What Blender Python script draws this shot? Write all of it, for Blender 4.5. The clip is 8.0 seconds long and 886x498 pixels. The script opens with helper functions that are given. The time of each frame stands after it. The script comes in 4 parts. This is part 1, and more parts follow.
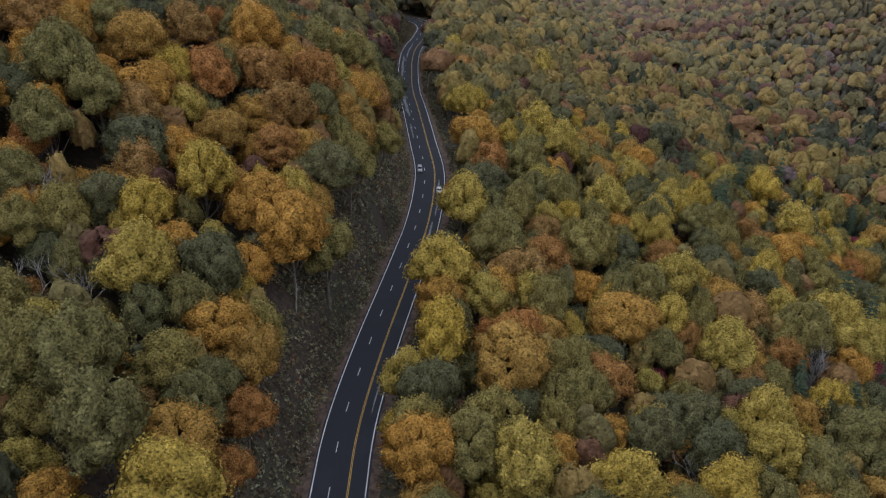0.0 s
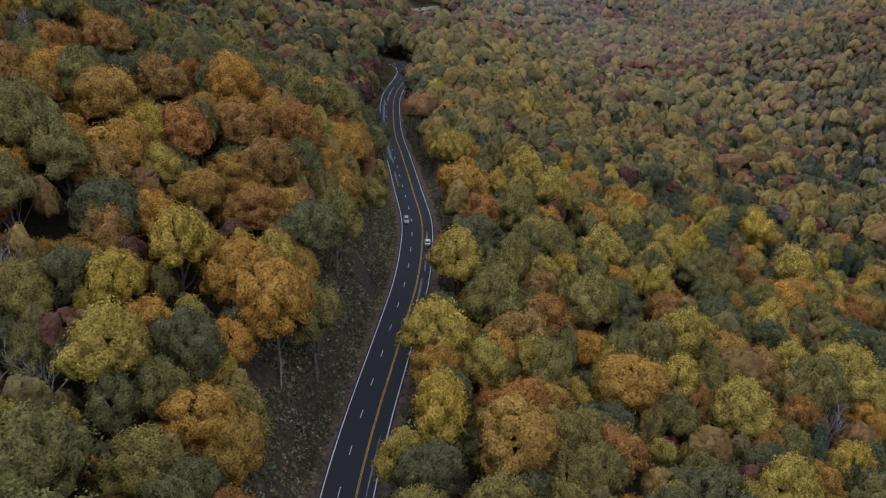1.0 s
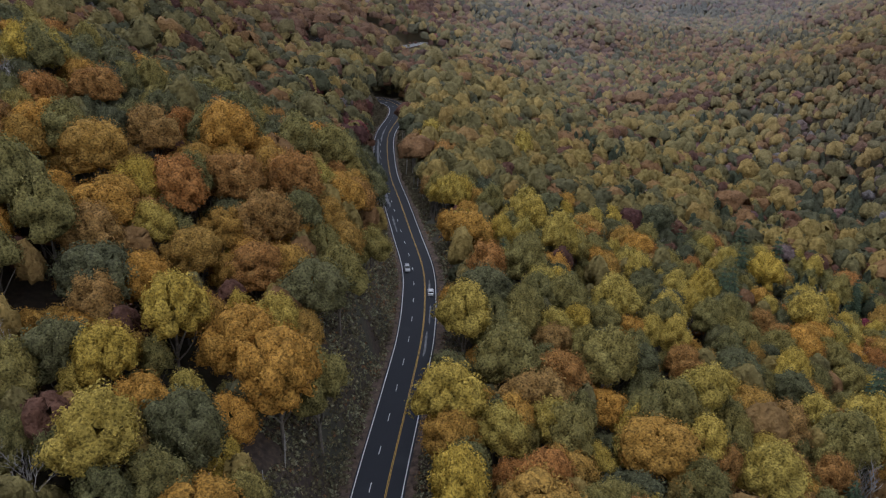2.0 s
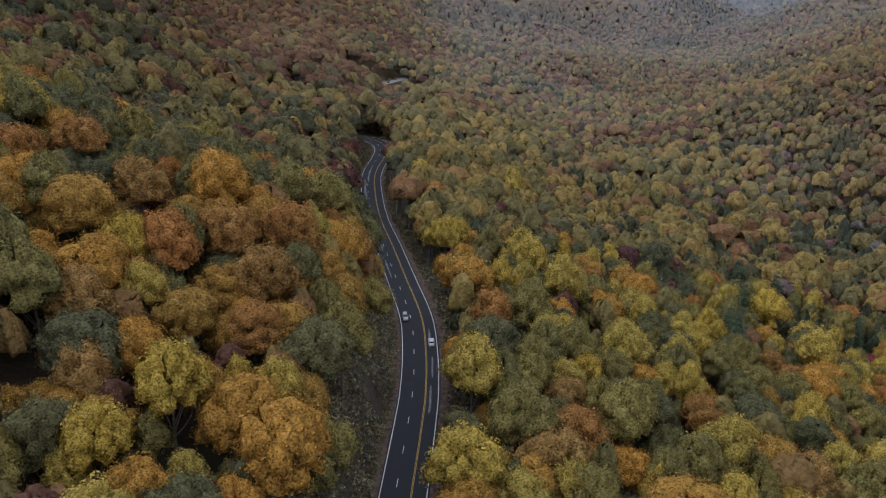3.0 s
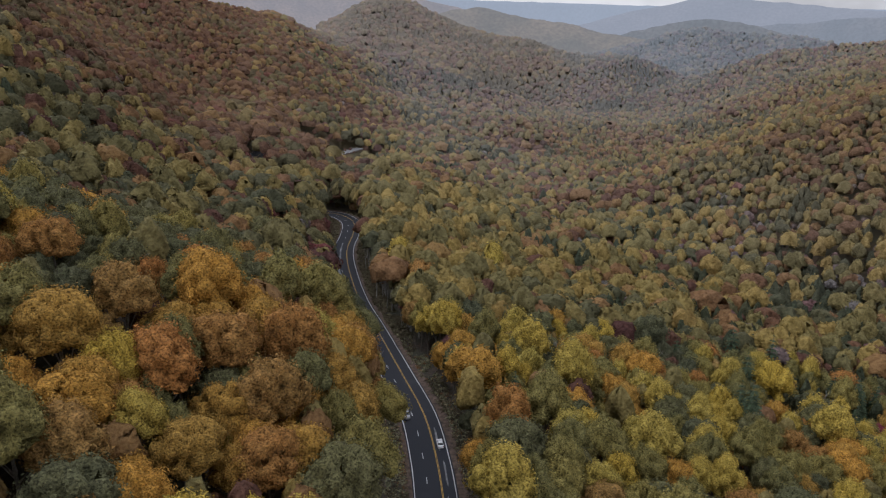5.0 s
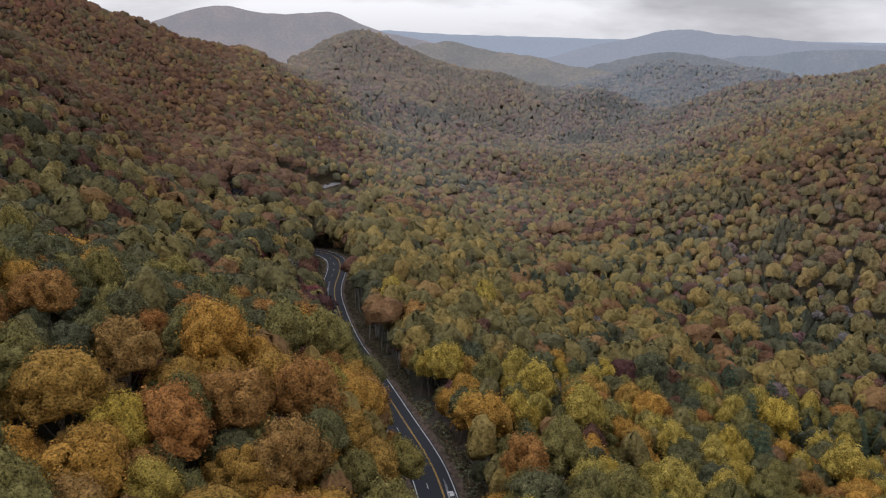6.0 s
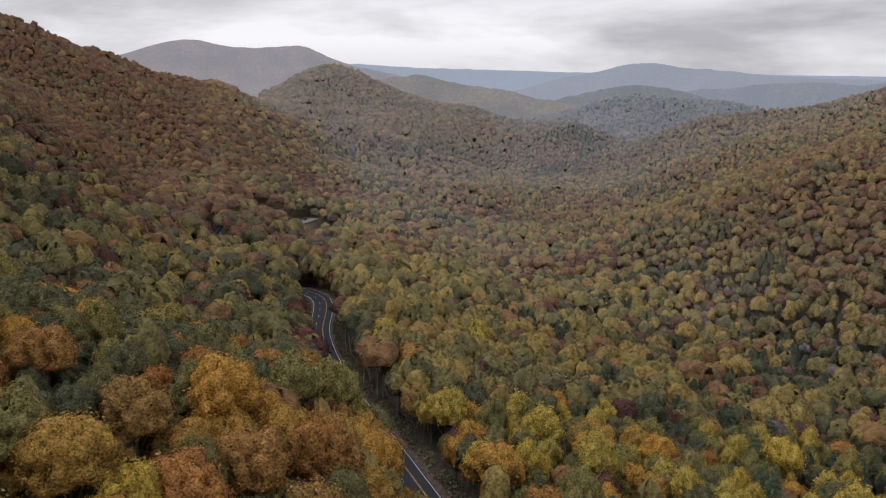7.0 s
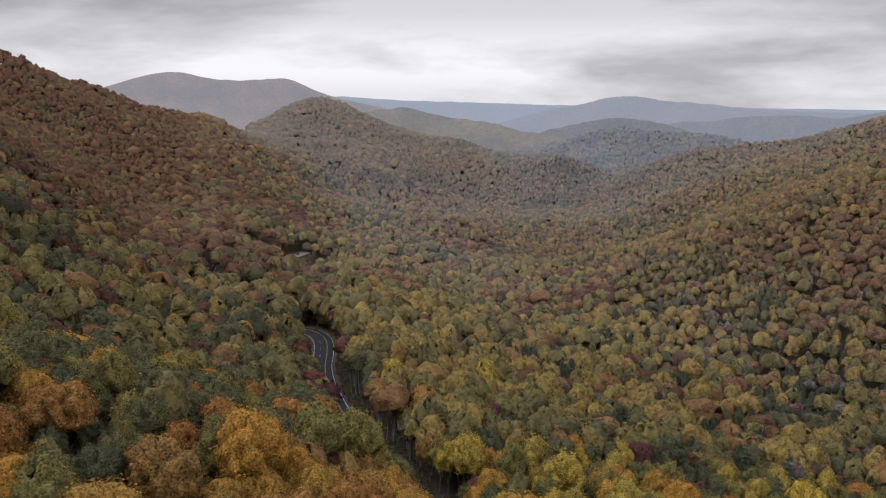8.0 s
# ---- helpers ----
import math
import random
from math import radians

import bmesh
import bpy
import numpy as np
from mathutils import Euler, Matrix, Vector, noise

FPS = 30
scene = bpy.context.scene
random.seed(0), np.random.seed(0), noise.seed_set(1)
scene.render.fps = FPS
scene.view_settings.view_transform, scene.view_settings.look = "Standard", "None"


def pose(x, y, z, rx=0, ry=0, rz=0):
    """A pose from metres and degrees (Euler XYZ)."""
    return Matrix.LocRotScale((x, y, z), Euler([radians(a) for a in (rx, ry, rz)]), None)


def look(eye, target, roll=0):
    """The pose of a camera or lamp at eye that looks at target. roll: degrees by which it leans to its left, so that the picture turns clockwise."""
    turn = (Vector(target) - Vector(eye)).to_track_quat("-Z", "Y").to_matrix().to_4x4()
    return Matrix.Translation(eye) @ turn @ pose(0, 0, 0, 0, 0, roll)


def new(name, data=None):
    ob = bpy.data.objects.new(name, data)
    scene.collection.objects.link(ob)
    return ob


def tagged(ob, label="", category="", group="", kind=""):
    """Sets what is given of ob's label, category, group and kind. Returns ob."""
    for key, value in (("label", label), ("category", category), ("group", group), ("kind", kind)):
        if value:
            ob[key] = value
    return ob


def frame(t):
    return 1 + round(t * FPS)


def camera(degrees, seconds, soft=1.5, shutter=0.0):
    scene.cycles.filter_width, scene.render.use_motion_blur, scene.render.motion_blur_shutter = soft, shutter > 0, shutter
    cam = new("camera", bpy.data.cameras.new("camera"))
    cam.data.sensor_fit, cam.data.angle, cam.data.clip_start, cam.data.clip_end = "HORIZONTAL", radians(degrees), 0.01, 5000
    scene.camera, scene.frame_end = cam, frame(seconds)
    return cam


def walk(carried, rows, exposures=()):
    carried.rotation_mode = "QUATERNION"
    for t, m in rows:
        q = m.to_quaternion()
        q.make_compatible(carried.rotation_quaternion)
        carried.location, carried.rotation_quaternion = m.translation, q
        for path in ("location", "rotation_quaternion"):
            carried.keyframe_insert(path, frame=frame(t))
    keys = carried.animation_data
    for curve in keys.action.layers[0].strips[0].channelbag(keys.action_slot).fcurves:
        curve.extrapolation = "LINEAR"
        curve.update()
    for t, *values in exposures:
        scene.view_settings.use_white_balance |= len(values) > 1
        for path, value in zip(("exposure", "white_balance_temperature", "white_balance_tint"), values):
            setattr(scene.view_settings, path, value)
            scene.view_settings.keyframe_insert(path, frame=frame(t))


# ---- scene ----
cam = camera(61.2, 8.0, 1.2)
PATH = [
    (0, (-3.23, 5.90, 114.82), (-1.53, 91.70, 63.57), 2.5),
    (0.5, (-4.53, 12.86, 114.72), (-1.48, 99.86, 65.52), 2.3),
    (1, (-6.49, 19.41, 114.80), (-2.19, 107.51, 67.60), 2.0),
    (1.5, (-8.72, 25.58, 115.19), (-3.72, 114.58, 69.84), 1.8),
    (3, (-17.69, 42.01, 116.25), (-8.69, 133.41, 76.61), 1.0),
    (3.5, (-21.09, 46.98, 116.64), (-10.38, 138.98, 78.98), 0.8),
    (4, (-24.90, 51.89, 117.07), (-12.35, 144.44, 81.32), 0.6),
    (4.5, (-28.68, 56.80, 117.61), (-14.18, 149.80, 83.76), 0.4),
    (6, (-42.21, 70.81, 119.88), (-21.46, 164.51, 91.88), 0.2),
    (6.5, (-46.99, 74.93, 120.96), (-24.14, 168.73, 94.96), 0.1),
    (7, (-51.67, 79.34, 122.27), (-26.67, 173.15, 98.26), 0.2),
    (7.5, (-56.42, 83.91, 123.30), (-29.97, 177.81, 101.35), 0.3),
    (8, (-61.22, 88.41, 124.53), (-33.77, 182.51, 104.53), 0.3),
]
walk(cam, [(t, look(eye, target, roll)) for t, eye, target, roll in PATH], [(0.0, 0.0, 5720, 9), (3.0, 0.0, 5800, 9), (8.0, 0.0, 6280, 11)])

# ---- light: overcast daylight ----
world = bpy.data.worlds.new("overcast_sky")
scene.world = world
world.use_nodes = True
wn, wl = world.node_tree.nodes, world.node_tree.links
wn.clear()


def wnode(kind, **values):
    n = wn.new(kind)
    for k, v in values.items():
        if k in n.inputs:
            n.inputs[k].default_value = v
    return n


sky = wn.new("ShaderNodeTexSky")
sky.sky_type, sky.sun_disc = "NISHITA", False
SUN_ELEV, SUN_AZ = 42.0, -55.0
sky.sun_elevation, sky.sun_rotation = radians(SUN_ELEV), radians(SUN_AZ)
wtc = wn.new("ShaderNodeTexCoord")
wsep = wn.new("ShaderNodeSeparateXYZ")
wl.new(wtc.outputs["Generated"], wsep.inputs[0])
wmap = wn.new("ShaderNodeMapping")
wl.new(wtc.outputs["Generated"], wmap.inputs[0])
wmap.inputs["Scale"].default_value = (2.3, 2.3, 10.0)
wmap.inputs["Location"].default_value = (1.3, 5.2, 3.1)
cloud = wnode("ShaderNodeTexNoise", Scale=1.0, Detail=8.0, Roughness=0.55, Distortion=0.25)
wl.new(wmap.outputs[0], cloud.inputs["Vector"])
cramp = wn.new("ShaderNodeValToRGB")
cramp.color_ramp.elements[0].position, cramp.color_ramp.elements[0].color = 0.37, (0.43, 0.415, 0.43, 1)
cramp.color_ramp.elements[1].position, cramp.color_ramp.elements[1].color = 0.60, (0.87, 0.845, 0.85, 1)
wl.new(cloud.outputs["Fac"], cramp.inputs[0])
# the cloud sheet thins and brightens low over the horizon
low = wn.new("ShaderNodeValToRGB")
for p, v in ((0.0, 1.0), (0.03, 1.16), (0.06, 1.12), (0.10, 0.86), (0.17, 0.74)):
    e = low.color_ramp.elements.new(p) if p not in (0.0,) else low.color_ramp.elements[0]
    e.position, e.color = p, (v, v, v, 1)
low.color_ramp.elements[-1].position, low.color_ramp.elements[-1].color = 0.7, (2.0, 2.0, 2.06, 1)
wl.new(wsep.outputs["Z"], low.inputs[0])
wmul = wn.new("ShaderNodeMixRGB")
wmul.blend_type = "MULTIPLY"
wmul.inputs[0].default_value = 1.0
wl.new(cramp.outputs[0], wmul.inputs[1])
wl.new(low.outputs[0], wmul.inputs[2])
bg_cloud, bg_sky = wnode("ShaderNodeBackground", Strength=1.0), wnode("ShaderNodeBackground", Strength=0.08)
wl.new(wmul.outputs[0], bg_cloud.inputs[0])
wl.new(sky.outputs[0], bg_sky.inputs[0])
wmix = wn.new("ShaderNodeMixShader")
wmix.inputs[0].default_value = 0.93
wl.new(bg_sky.outputs[0], wmix.inputs[1])
wl.new(bg_cloud.outputs[0], wmix.inputs[2])
wout = wn.new("ShaderNodeOutputWorld")
wl.new(wmix.outputs[0], wout.inputs[0])

sun = new("sun", bpy.data.lights.new("sun", "SUN"))
sun.data.energy, sun.data.angle, sun.data.color = 1.0, radians(35), (1.0, 0.97, 0.93)
sun.matrix_world = look((0, 0, 0), (-math.sin(radians(SUN_AZ)) * math.cos(radians(SUN_ELEV)), -math.cos(radians(SUN_AZ)) * math.cos(radians(SUN_ELEV)), -math.sin(radians(SUN_ELEV))))


# ---- materials ----
def material(name):
    m = bpy.data.materials.new(name)
    m.use_nodes = True
    return m, m.node_tree.nodes, m.node_tree.links, m.node_tree.nodes["Principled BSDF"]


def ramp(nodes, stops):
    r = nodes.new("ShaderNodeValToRGB")
    els = r.color_ramp.elements
    els[0].position, els[0].color = stops[0][0], (*stops[0][1], 1)
    els[1].position, els[1].color = stops[-1][0], (*stops[-1][1], 1)
    for p, c in stops[1:-1]:
        e = els.new(p)
        e.color = (*c, 1)
    return r


def noisy(nodes, links, scale, detail=4.0, coords="Object", stretch=None):
    tc = nodes.new("ShaderNodeTexCoord") if coords != "World" else nodes.new("ShaderNodeNewGeometry")
    out = tc.outputs[coords if coords != "World" else "Position"]
    if stretch:
        mp = nodes.new("ShaderNodeMapping")
        mp.inputs["Scale"].default_value = stretch
        links.new(out, mp.inputs[0])
        out = mp.outputs[0]
    n = nodes.new("ShaderNodeTexNoise")
    n.inputs["Scale"].default_value, n.inputs["Detail"].default_value = scale, detail
    links.new(out, n.inputs["Vector"])
    return n.outputs["Fac"]


def mixed(nodes, links, kind, fac, a, b):
    n = nodes.new("ShaderNodeMixRGB")
    n.blend_type = kind
    for i, v in enumerate((fac, a, b)):
        if isinstance(v, (int, float)):
            n.inputs[i].default_value = v
        elif isinstance(v, tuple):
            n.inputs[i].default_value = (*v, 1)
        else:
            links.new(v, n.inputs[i])
    return n.outputs[0]


def bumped(nodes, links, b, height, strength, distance):
    n = nodes.new("ShaderNodeBump")
    n.inputs["Strength"].default_value, n.inputs["Distance"].default_value = strength, distance
    links.new(height, n.inputs["Height"])
    links.new(n.outputs[0], b.inputs["Normal"])


def plain(name, colour, rough=0.7, metal=0.0, wear=0.25, scale=2.0):
    m, n, l, b = material(name)
    f = noisy(n, l, scale, 6)
    r = ramp(n, [(0.3, tuple(c * (1 - wear) for c in colour)), (0.7, tuple(min(1, c * (1 + wear)) for c in colour))])
    l.new(f, r.inputs[0])
    l.new(r.outputs[0], b.inputs["Base Color"])
    b.inputs["Roughness"].default_value, b.inputs["Metallic"].default_value = rough, metal
    bumped(n, l, b, f, 0.2, 0.02)
    return m


def foliage(name, stops, see_through=0.18):
    """Leaves: each tree takes its own tone from the ramp, each leaf clump varies round it."""
    m, n, l, b = material(name)
    info, geo = n.new("ShaderNodeObjectInfo"), n.new("ShaderNodeNewGeometry")
    patch = noisy(n, l, 0.22, 3)
    mix = n.new("ShaderNodeMath")
    mix.operation = "MULTIPLY_ADD"
    l.new(patch, mix.inputs[0])
    mix.inputs[1].default_value = 0.7
    off = n.new("ShaderNodeMath")
    off.operation = "SUBTRACT"
    l.new(info.outputs["Random"], off.inputs[0])
    off.inputs[1].default_value = 0.35
    l.new(off.outputs[0], mix.inputs[2])
    r = ramp(n, stops)
    l.new(mix.outputs[0], r.inputs[0])
    vary = ramp(n, [(0.0, (0.72, 0.72, 0.72)), (0.5, (1, 1, 1)), (1.0, (1.2, 1.19, 1.17))])
    l.new(geo.outputs["Random Per Island"], vary.inputs[0])
    col = mixed(n, l, "MULTIPLY", 1.0, r.outputs[0], vary.outputs[0])
    # clumps of leaves; dark specks put the shade of gaps between them into the colour
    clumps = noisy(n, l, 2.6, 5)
    gap_shade = ramp(n, [(0.36, (0.42, 0.42, 0.42)), (0.5, (1, 1, 1)), (0.64, (1.32, 1.31, 1.29))])
    l.new(clumps, gap_shade.inputs[0])
    col = mixed(n, l, "MULTIPLY", 1.0, col, gap_shade.outputs[0])
    bumped(n, l, b, clumps, 1.0, 0.7)
    l.new(col, b.inputs["Base Color"])
    b.inputs["Roughness"].default_value = 0.75
    b.inputs["Specular IOR Level"].default_value = 0.08
    t = n.new("ShaderNodeBsdfTranslucent")
    l.new(col, t.inputs[0])
    s = n.new("ShaderNodeMixShader")
    s.inputs[0].default_value = see_through
    l.new(b.outputs[0], s.inputs[1])
    l.new(t.outputs[0], s.inputs[2])
    l.new(s.outputs[0], n["Material Output"].inputs[0])
    return m


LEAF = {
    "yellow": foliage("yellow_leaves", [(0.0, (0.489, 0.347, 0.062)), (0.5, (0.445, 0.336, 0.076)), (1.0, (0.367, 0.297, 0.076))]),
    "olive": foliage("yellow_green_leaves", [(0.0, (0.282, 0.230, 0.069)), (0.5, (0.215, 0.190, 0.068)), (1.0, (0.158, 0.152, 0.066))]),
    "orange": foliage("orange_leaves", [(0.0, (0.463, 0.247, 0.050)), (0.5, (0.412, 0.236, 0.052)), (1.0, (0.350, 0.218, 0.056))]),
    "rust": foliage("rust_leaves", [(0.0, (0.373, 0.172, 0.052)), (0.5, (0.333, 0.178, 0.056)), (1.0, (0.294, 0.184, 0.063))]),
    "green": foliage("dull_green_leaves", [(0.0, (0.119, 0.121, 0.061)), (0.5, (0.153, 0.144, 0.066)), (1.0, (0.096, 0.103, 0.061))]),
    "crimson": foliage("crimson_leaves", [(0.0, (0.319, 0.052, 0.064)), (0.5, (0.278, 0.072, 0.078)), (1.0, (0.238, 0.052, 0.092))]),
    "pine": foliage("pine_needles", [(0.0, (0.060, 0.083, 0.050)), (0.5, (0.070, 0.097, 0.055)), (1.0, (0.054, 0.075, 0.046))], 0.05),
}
BARK = plain("grey_brown_bark", (0.13, 0.11, 0.09), 0.9, wear=0.4)
PALE_BARK = plain("pale_grey_bark", (0.33, 0.31, 0.29), 0.9, wear=0.3)


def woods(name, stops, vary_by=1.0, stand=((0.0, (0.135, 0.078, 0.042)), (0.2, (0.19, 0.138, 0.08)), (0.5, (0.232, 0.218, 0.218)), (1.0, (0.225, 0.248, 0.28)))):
    """Joined crowns: the tone of each tree is its own, leaf clumps vary round it."""
    m, n, l, b = material(name)
    tone, geo = n.new("ShaderNodeAttribute"), n.new("ShaderNodeNewGeometry")
    tone.attribute_name = "tone"
    r = ramp(n, stops)
    l.new(tone.outputs["Fac"], r.inputs[0])
    # rust oaks have turned alike on the mountain; up the valley haze is painted into the leaves, grey, then bluish
    # beyond
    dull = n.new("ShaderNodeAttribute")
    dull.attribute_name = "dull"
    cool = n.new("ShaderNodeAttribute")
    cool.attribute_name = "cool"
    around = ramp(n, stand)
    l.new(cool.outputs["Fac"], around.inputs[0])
    hazed_tone = mixed(n, l, "MIX", dull.outputs["Fac"], r.outputs[0], around.outputs[0])
    vary = ramp(n, [(0.0, (0.74, 0.72, 0.70)), (0.5, (1, 1, 1)), (1.0, (1.2, 1.17, 1.12))])
    l.new(geo.outputs["Random Per Island"], vary.inputs[0])
    col = mixed(n, l, "MULTIPLY", vary_by, hazed_tone, vary.outputs[0])
    fine = ramp(n, [(0.25, (0.6, 0.6, 0.6)), (0.7, (1.25, 1.25, 1.25))])
    clumps = noisy(n, l, 0.95, 6)
    l.new(clumps, fine.inputs[0])
    col = mixed(n, l, "MULTIPLY", min(1.0, 1.8 * vary_by), col, fine.outputs[0])
    bumped(n, l, b, clumps, 1.0, 1.1)
    l.new(col, b.inputs["Base Color"])
    b.inputs["Roughness"].default_value = 0.8
    b.inputs["Specular IOR Level"].default_value = 0.08
    return m


# tones of the woods: pine, green, olive, yellow, orange, rust, crimson, bare grey
TONES = [(0.0, (0.05, 0.06, 0.036)), (0.13, (0.075, 0.075, 0.042)), (0.28, (0.163, 0.138, 0.056)), (0.45, (0.285, 0.207, 0.066)),
         (0.6, (0.205, 0.118, 0.052)), (0.74, (0.118, 0.06, 0.04)), (0.81, (0.066, 0.035, 0.03)), (0.88, (0.18, 0.052, 0.05)), (1.0, (0.165, 0.15, 0.146))]
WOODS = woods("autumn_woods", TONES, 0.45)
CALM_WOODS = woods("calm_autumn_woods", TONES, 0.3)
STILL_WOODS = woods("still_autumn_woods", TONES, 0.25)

# forest floor: leaf litter near, the texture of endless woods far out
FLOOR, n, l, b = material("leaf_litter")
f1, f2 = noisy(n, l, 0.9, 8), noisy(n, l, 0.06, 4)
litter = ramp(n, [(0.25, (0.022, 0.016, 0.012)), (0.5, (0.048, 0.034, 0.025)), (0.75, (0.095, 0.063, 0.042))])
l.new(f1, litter.inputs[0])
moss = ramp(n, [(0.42, (0.0, 0.0, 0.0)), (0.62, (1, 1, 1))])
l.new(f2, moss.inputs[0])
near_col = mixed(n, l, "MIX", moss.outputs[0], litter.outputs[0], (0.04, 0.038, 0.024))
far_col = ramp(n, [(0.3, (0.10, 0.105, 0.06)), (0.45, (0.20, 0.15, 0.075)), (0.55, (0.13, 0.12, 0.07)), (0.7, (0.22, 0.13, 0.07))])
l.new(noisy(n, l, 0.035, 9), far_col.inputs[0])
geo = n.new("ShaderNodeNewGeometry")
vl = n.new("ShaderNodeVectorMath")
vl.operation = "LENGTH"
l.new(geo.outputs["Position"], vl.inputs[0])
mr = n.new("ShaderNodeMapRange")
mr.inputs[1].default_value, mr.inputs[2].default_value = 400, 1000
l.new(vl.outputs["Value"], mr.inputs[0])
l.new(mixed(n, l, "MIX", mr.outputs[0], near_col, far_col.outputs[0]), b.inputs["Base Color"])
b.inputs["Roughness"].default_value = 0.95
bumped(n, l, b, f1, 0.6, 0.4)

# asphalt: dark, with paler worn and tyre-polished parts and sealed cracks
ASPHALT, n, l, b = material("asphalt")
grain, blotch = noisy(n, l, 9.0, 8), noisy(n, l, 0.10, 5)
ac = ramp(n, [(0.3, (0.016, 0.018, 0.024)), (0.7, (0.026, 0.029, 0.038))])
l.new(grain, ac.inputs[0])
wornr = ramp(n, [(0.58, (0, 0, 0)), (0.75, (0.5, 0.5, 0.5))])
l.new(blotch, wornr.inputs[0])
acol = mixed(n, l, "MIX", wornr.outputs[0], ac.outputs[0], (0.042, 0.046, 0.055))
l.new(acol, b.inputs["Base Color"])
b.inputs["Roughness"].default_value = 0.8
b.inputs["Specular IOR Level"].default_value = 0.35
bumped(n, l, b, grain, 0.3, 0.01)

OLD_ASPHALT = plain("bleached_asphalt", (0.17, 0.175, 0.185), 0.85, wear=0.45, scale=0.7)
WHITE_LINE = plain("white_road_paint", (0.62, 0.63, 0.64), 0.6, wear=0.2, scale=1.2)
YELLOW_LINE = plain("yellow_road_paint", (0.50, 0.30, 0.05), 0.6, wear=0.25, scale=1.2)
VERGE = plain("brown_gravel_verge", (0.09, 0.062, 0.046), 0.95, wear=0.6, scale=0.8)


# ---- building helpers ----
def mesh_of(name, bm, mat, smooth=False):
    me = bpy.data.meshes.new(name)
    bm.to_mesh(me)
    bm.free()
    me.materials.append(mat)
    if smooth:
        for p in me.polygons:
            p.use_smooth = True
    return me


def part(name, bm, mat, parent, label="", smooth=False):
    ob = new(name, mesh_of(name, bm, mat, smooth))
    ob.parent = parent
    if label:
        ob["label"] = label
    return ob


def mesh_from(name, verts, faces, mat, smooth=False):
    me = bpy.data.meshes.new(name)
    me.from_pydata([tuple(v) for v in verts], [], [tuple(f) for f in faces])
    me.materials.append(mat)
    if smooth:
        me.polygons.foreach_set("use_smooth", [True] * len(me.polygons))
    me.update()
    return me


def triangles(name, co, mat, tone=None, normals=None):
    """One mesh of loose triangles from an array of n x 3 x 3 corners, shaded by the leaf mass they belong to."""
    count = len(co)
    if normals is not None:
        turned = (np.cross(co[:, 1] - co[:, 0], co[:, 2] - co[:, 0]) * normals.mean(1)).sum(1) < 0
        co, normals = co.copy(), normals.copy()
        co[turned], normals[turned] = co[turned][:, ::-1], normals[turned][:, ::-1]
    me = bpy.data.meshes.new(name)
    me.vertices.add(count * 3)
    me.vertices.foreach_set("co", np.ascontiguousarray(co, dtype=np.float32).ravel())
    me.loops.add(count * 3)
    me.loops.foreach_set("vertex_index", np.arange(count * 3, dtype=np.int32))
    me.polygons.add(count)
    me.polygons.foreach_set("loop_start", np.arange(0, count * 3, 3, dtype=np.int32))
    if tone is not None:
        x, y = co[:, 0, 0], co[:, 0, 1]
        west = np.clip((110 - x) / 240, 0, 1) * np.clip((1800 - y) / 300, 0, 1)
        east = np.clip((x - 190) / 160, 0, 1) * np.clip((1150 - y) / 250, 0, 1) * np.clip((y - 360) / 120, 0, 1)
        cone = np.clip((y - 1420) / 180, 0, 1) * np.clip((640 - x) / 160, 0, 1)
        # haze grows with distance up the valley, put into the leaf colour
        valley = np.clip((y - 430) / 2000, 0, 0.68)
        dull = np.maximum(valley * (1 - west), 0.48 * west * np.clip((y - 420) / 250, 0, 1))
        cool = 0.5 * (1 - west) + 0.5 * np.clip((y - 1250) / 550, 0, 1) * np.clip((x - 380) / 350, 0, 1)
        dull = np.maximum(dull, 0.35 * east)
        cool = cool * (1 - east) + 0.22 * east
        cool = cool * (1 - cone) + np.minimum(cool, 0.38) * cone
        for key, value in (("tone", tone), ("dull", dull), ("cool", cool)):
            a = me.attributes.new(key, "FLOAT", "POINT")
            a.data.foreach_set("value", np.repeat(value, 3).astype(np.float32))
    if normals is not None:
        a = me.attributes.new("custom_normal", "FLOAT_VECTOR", "CORNER")
        a.data.foreach_set("vector", np.ascontiguousarray(normals, dtype=np.float32).ravel())
    me.materials.append(mat)
    me.update()
    return me


# ---- the lie of the land ----
# the road's middle: x, y, z
ROAD = [(-15, -160, -9), (-18, -60, -7), (-20, 20, -5), (-20.3, 70, -3.8), (-19.8, 107, -3.2), (-19.6, 122, -3.1), (-18.4, 136.5, -3.1), (-15.6, 157.6, -3.1),
        (-11.4, 184, -3.2), (-8.4, 203, -3.2), (-6.3, 218.5, -3.6), (-4.7, 240, -4.3), (-4.5, 265, -5.2), (-7.9, 297, -6.9), (-12.6, 340, -9.6),
        (-16.6, 375, -12.2), (-18.6, 410, -14.1), (-19.2, 444, -15.1), (-17.5, 466, -15.6), (-13.5, 488, -15.8), (-11.3, 507, -15.9), (-12.8, 521, -15.9), (-19.5, 533, -15.9),
        (-31, 539, -15.9), (-48, 541, -15), (-68, 554, 1.5), (-78, 620, 2.9), (-62, 760, -11.8), (-36, 840, -42), (-11.4, 864, -43.5), (12, 889, -43.5), (22, 902, -44)]



def spline(points, step):
    pts = [Vector(p) for p in points]
    out = []
    for i in range(1, len(pts) - 2):
        a, b_, c, d = pts[i - 1:i + 3]
        count = max(2, int((c - b_).length / step))
        for k in range(count):
            s = k / count
            out.append(0.5 * (2 * b_ + (c - a) * s + (2 * a - 5 * b_ + 4 * c - d) * s * s + (3 * b_ - a - 3 * c + d) * s ** 3))
    return out


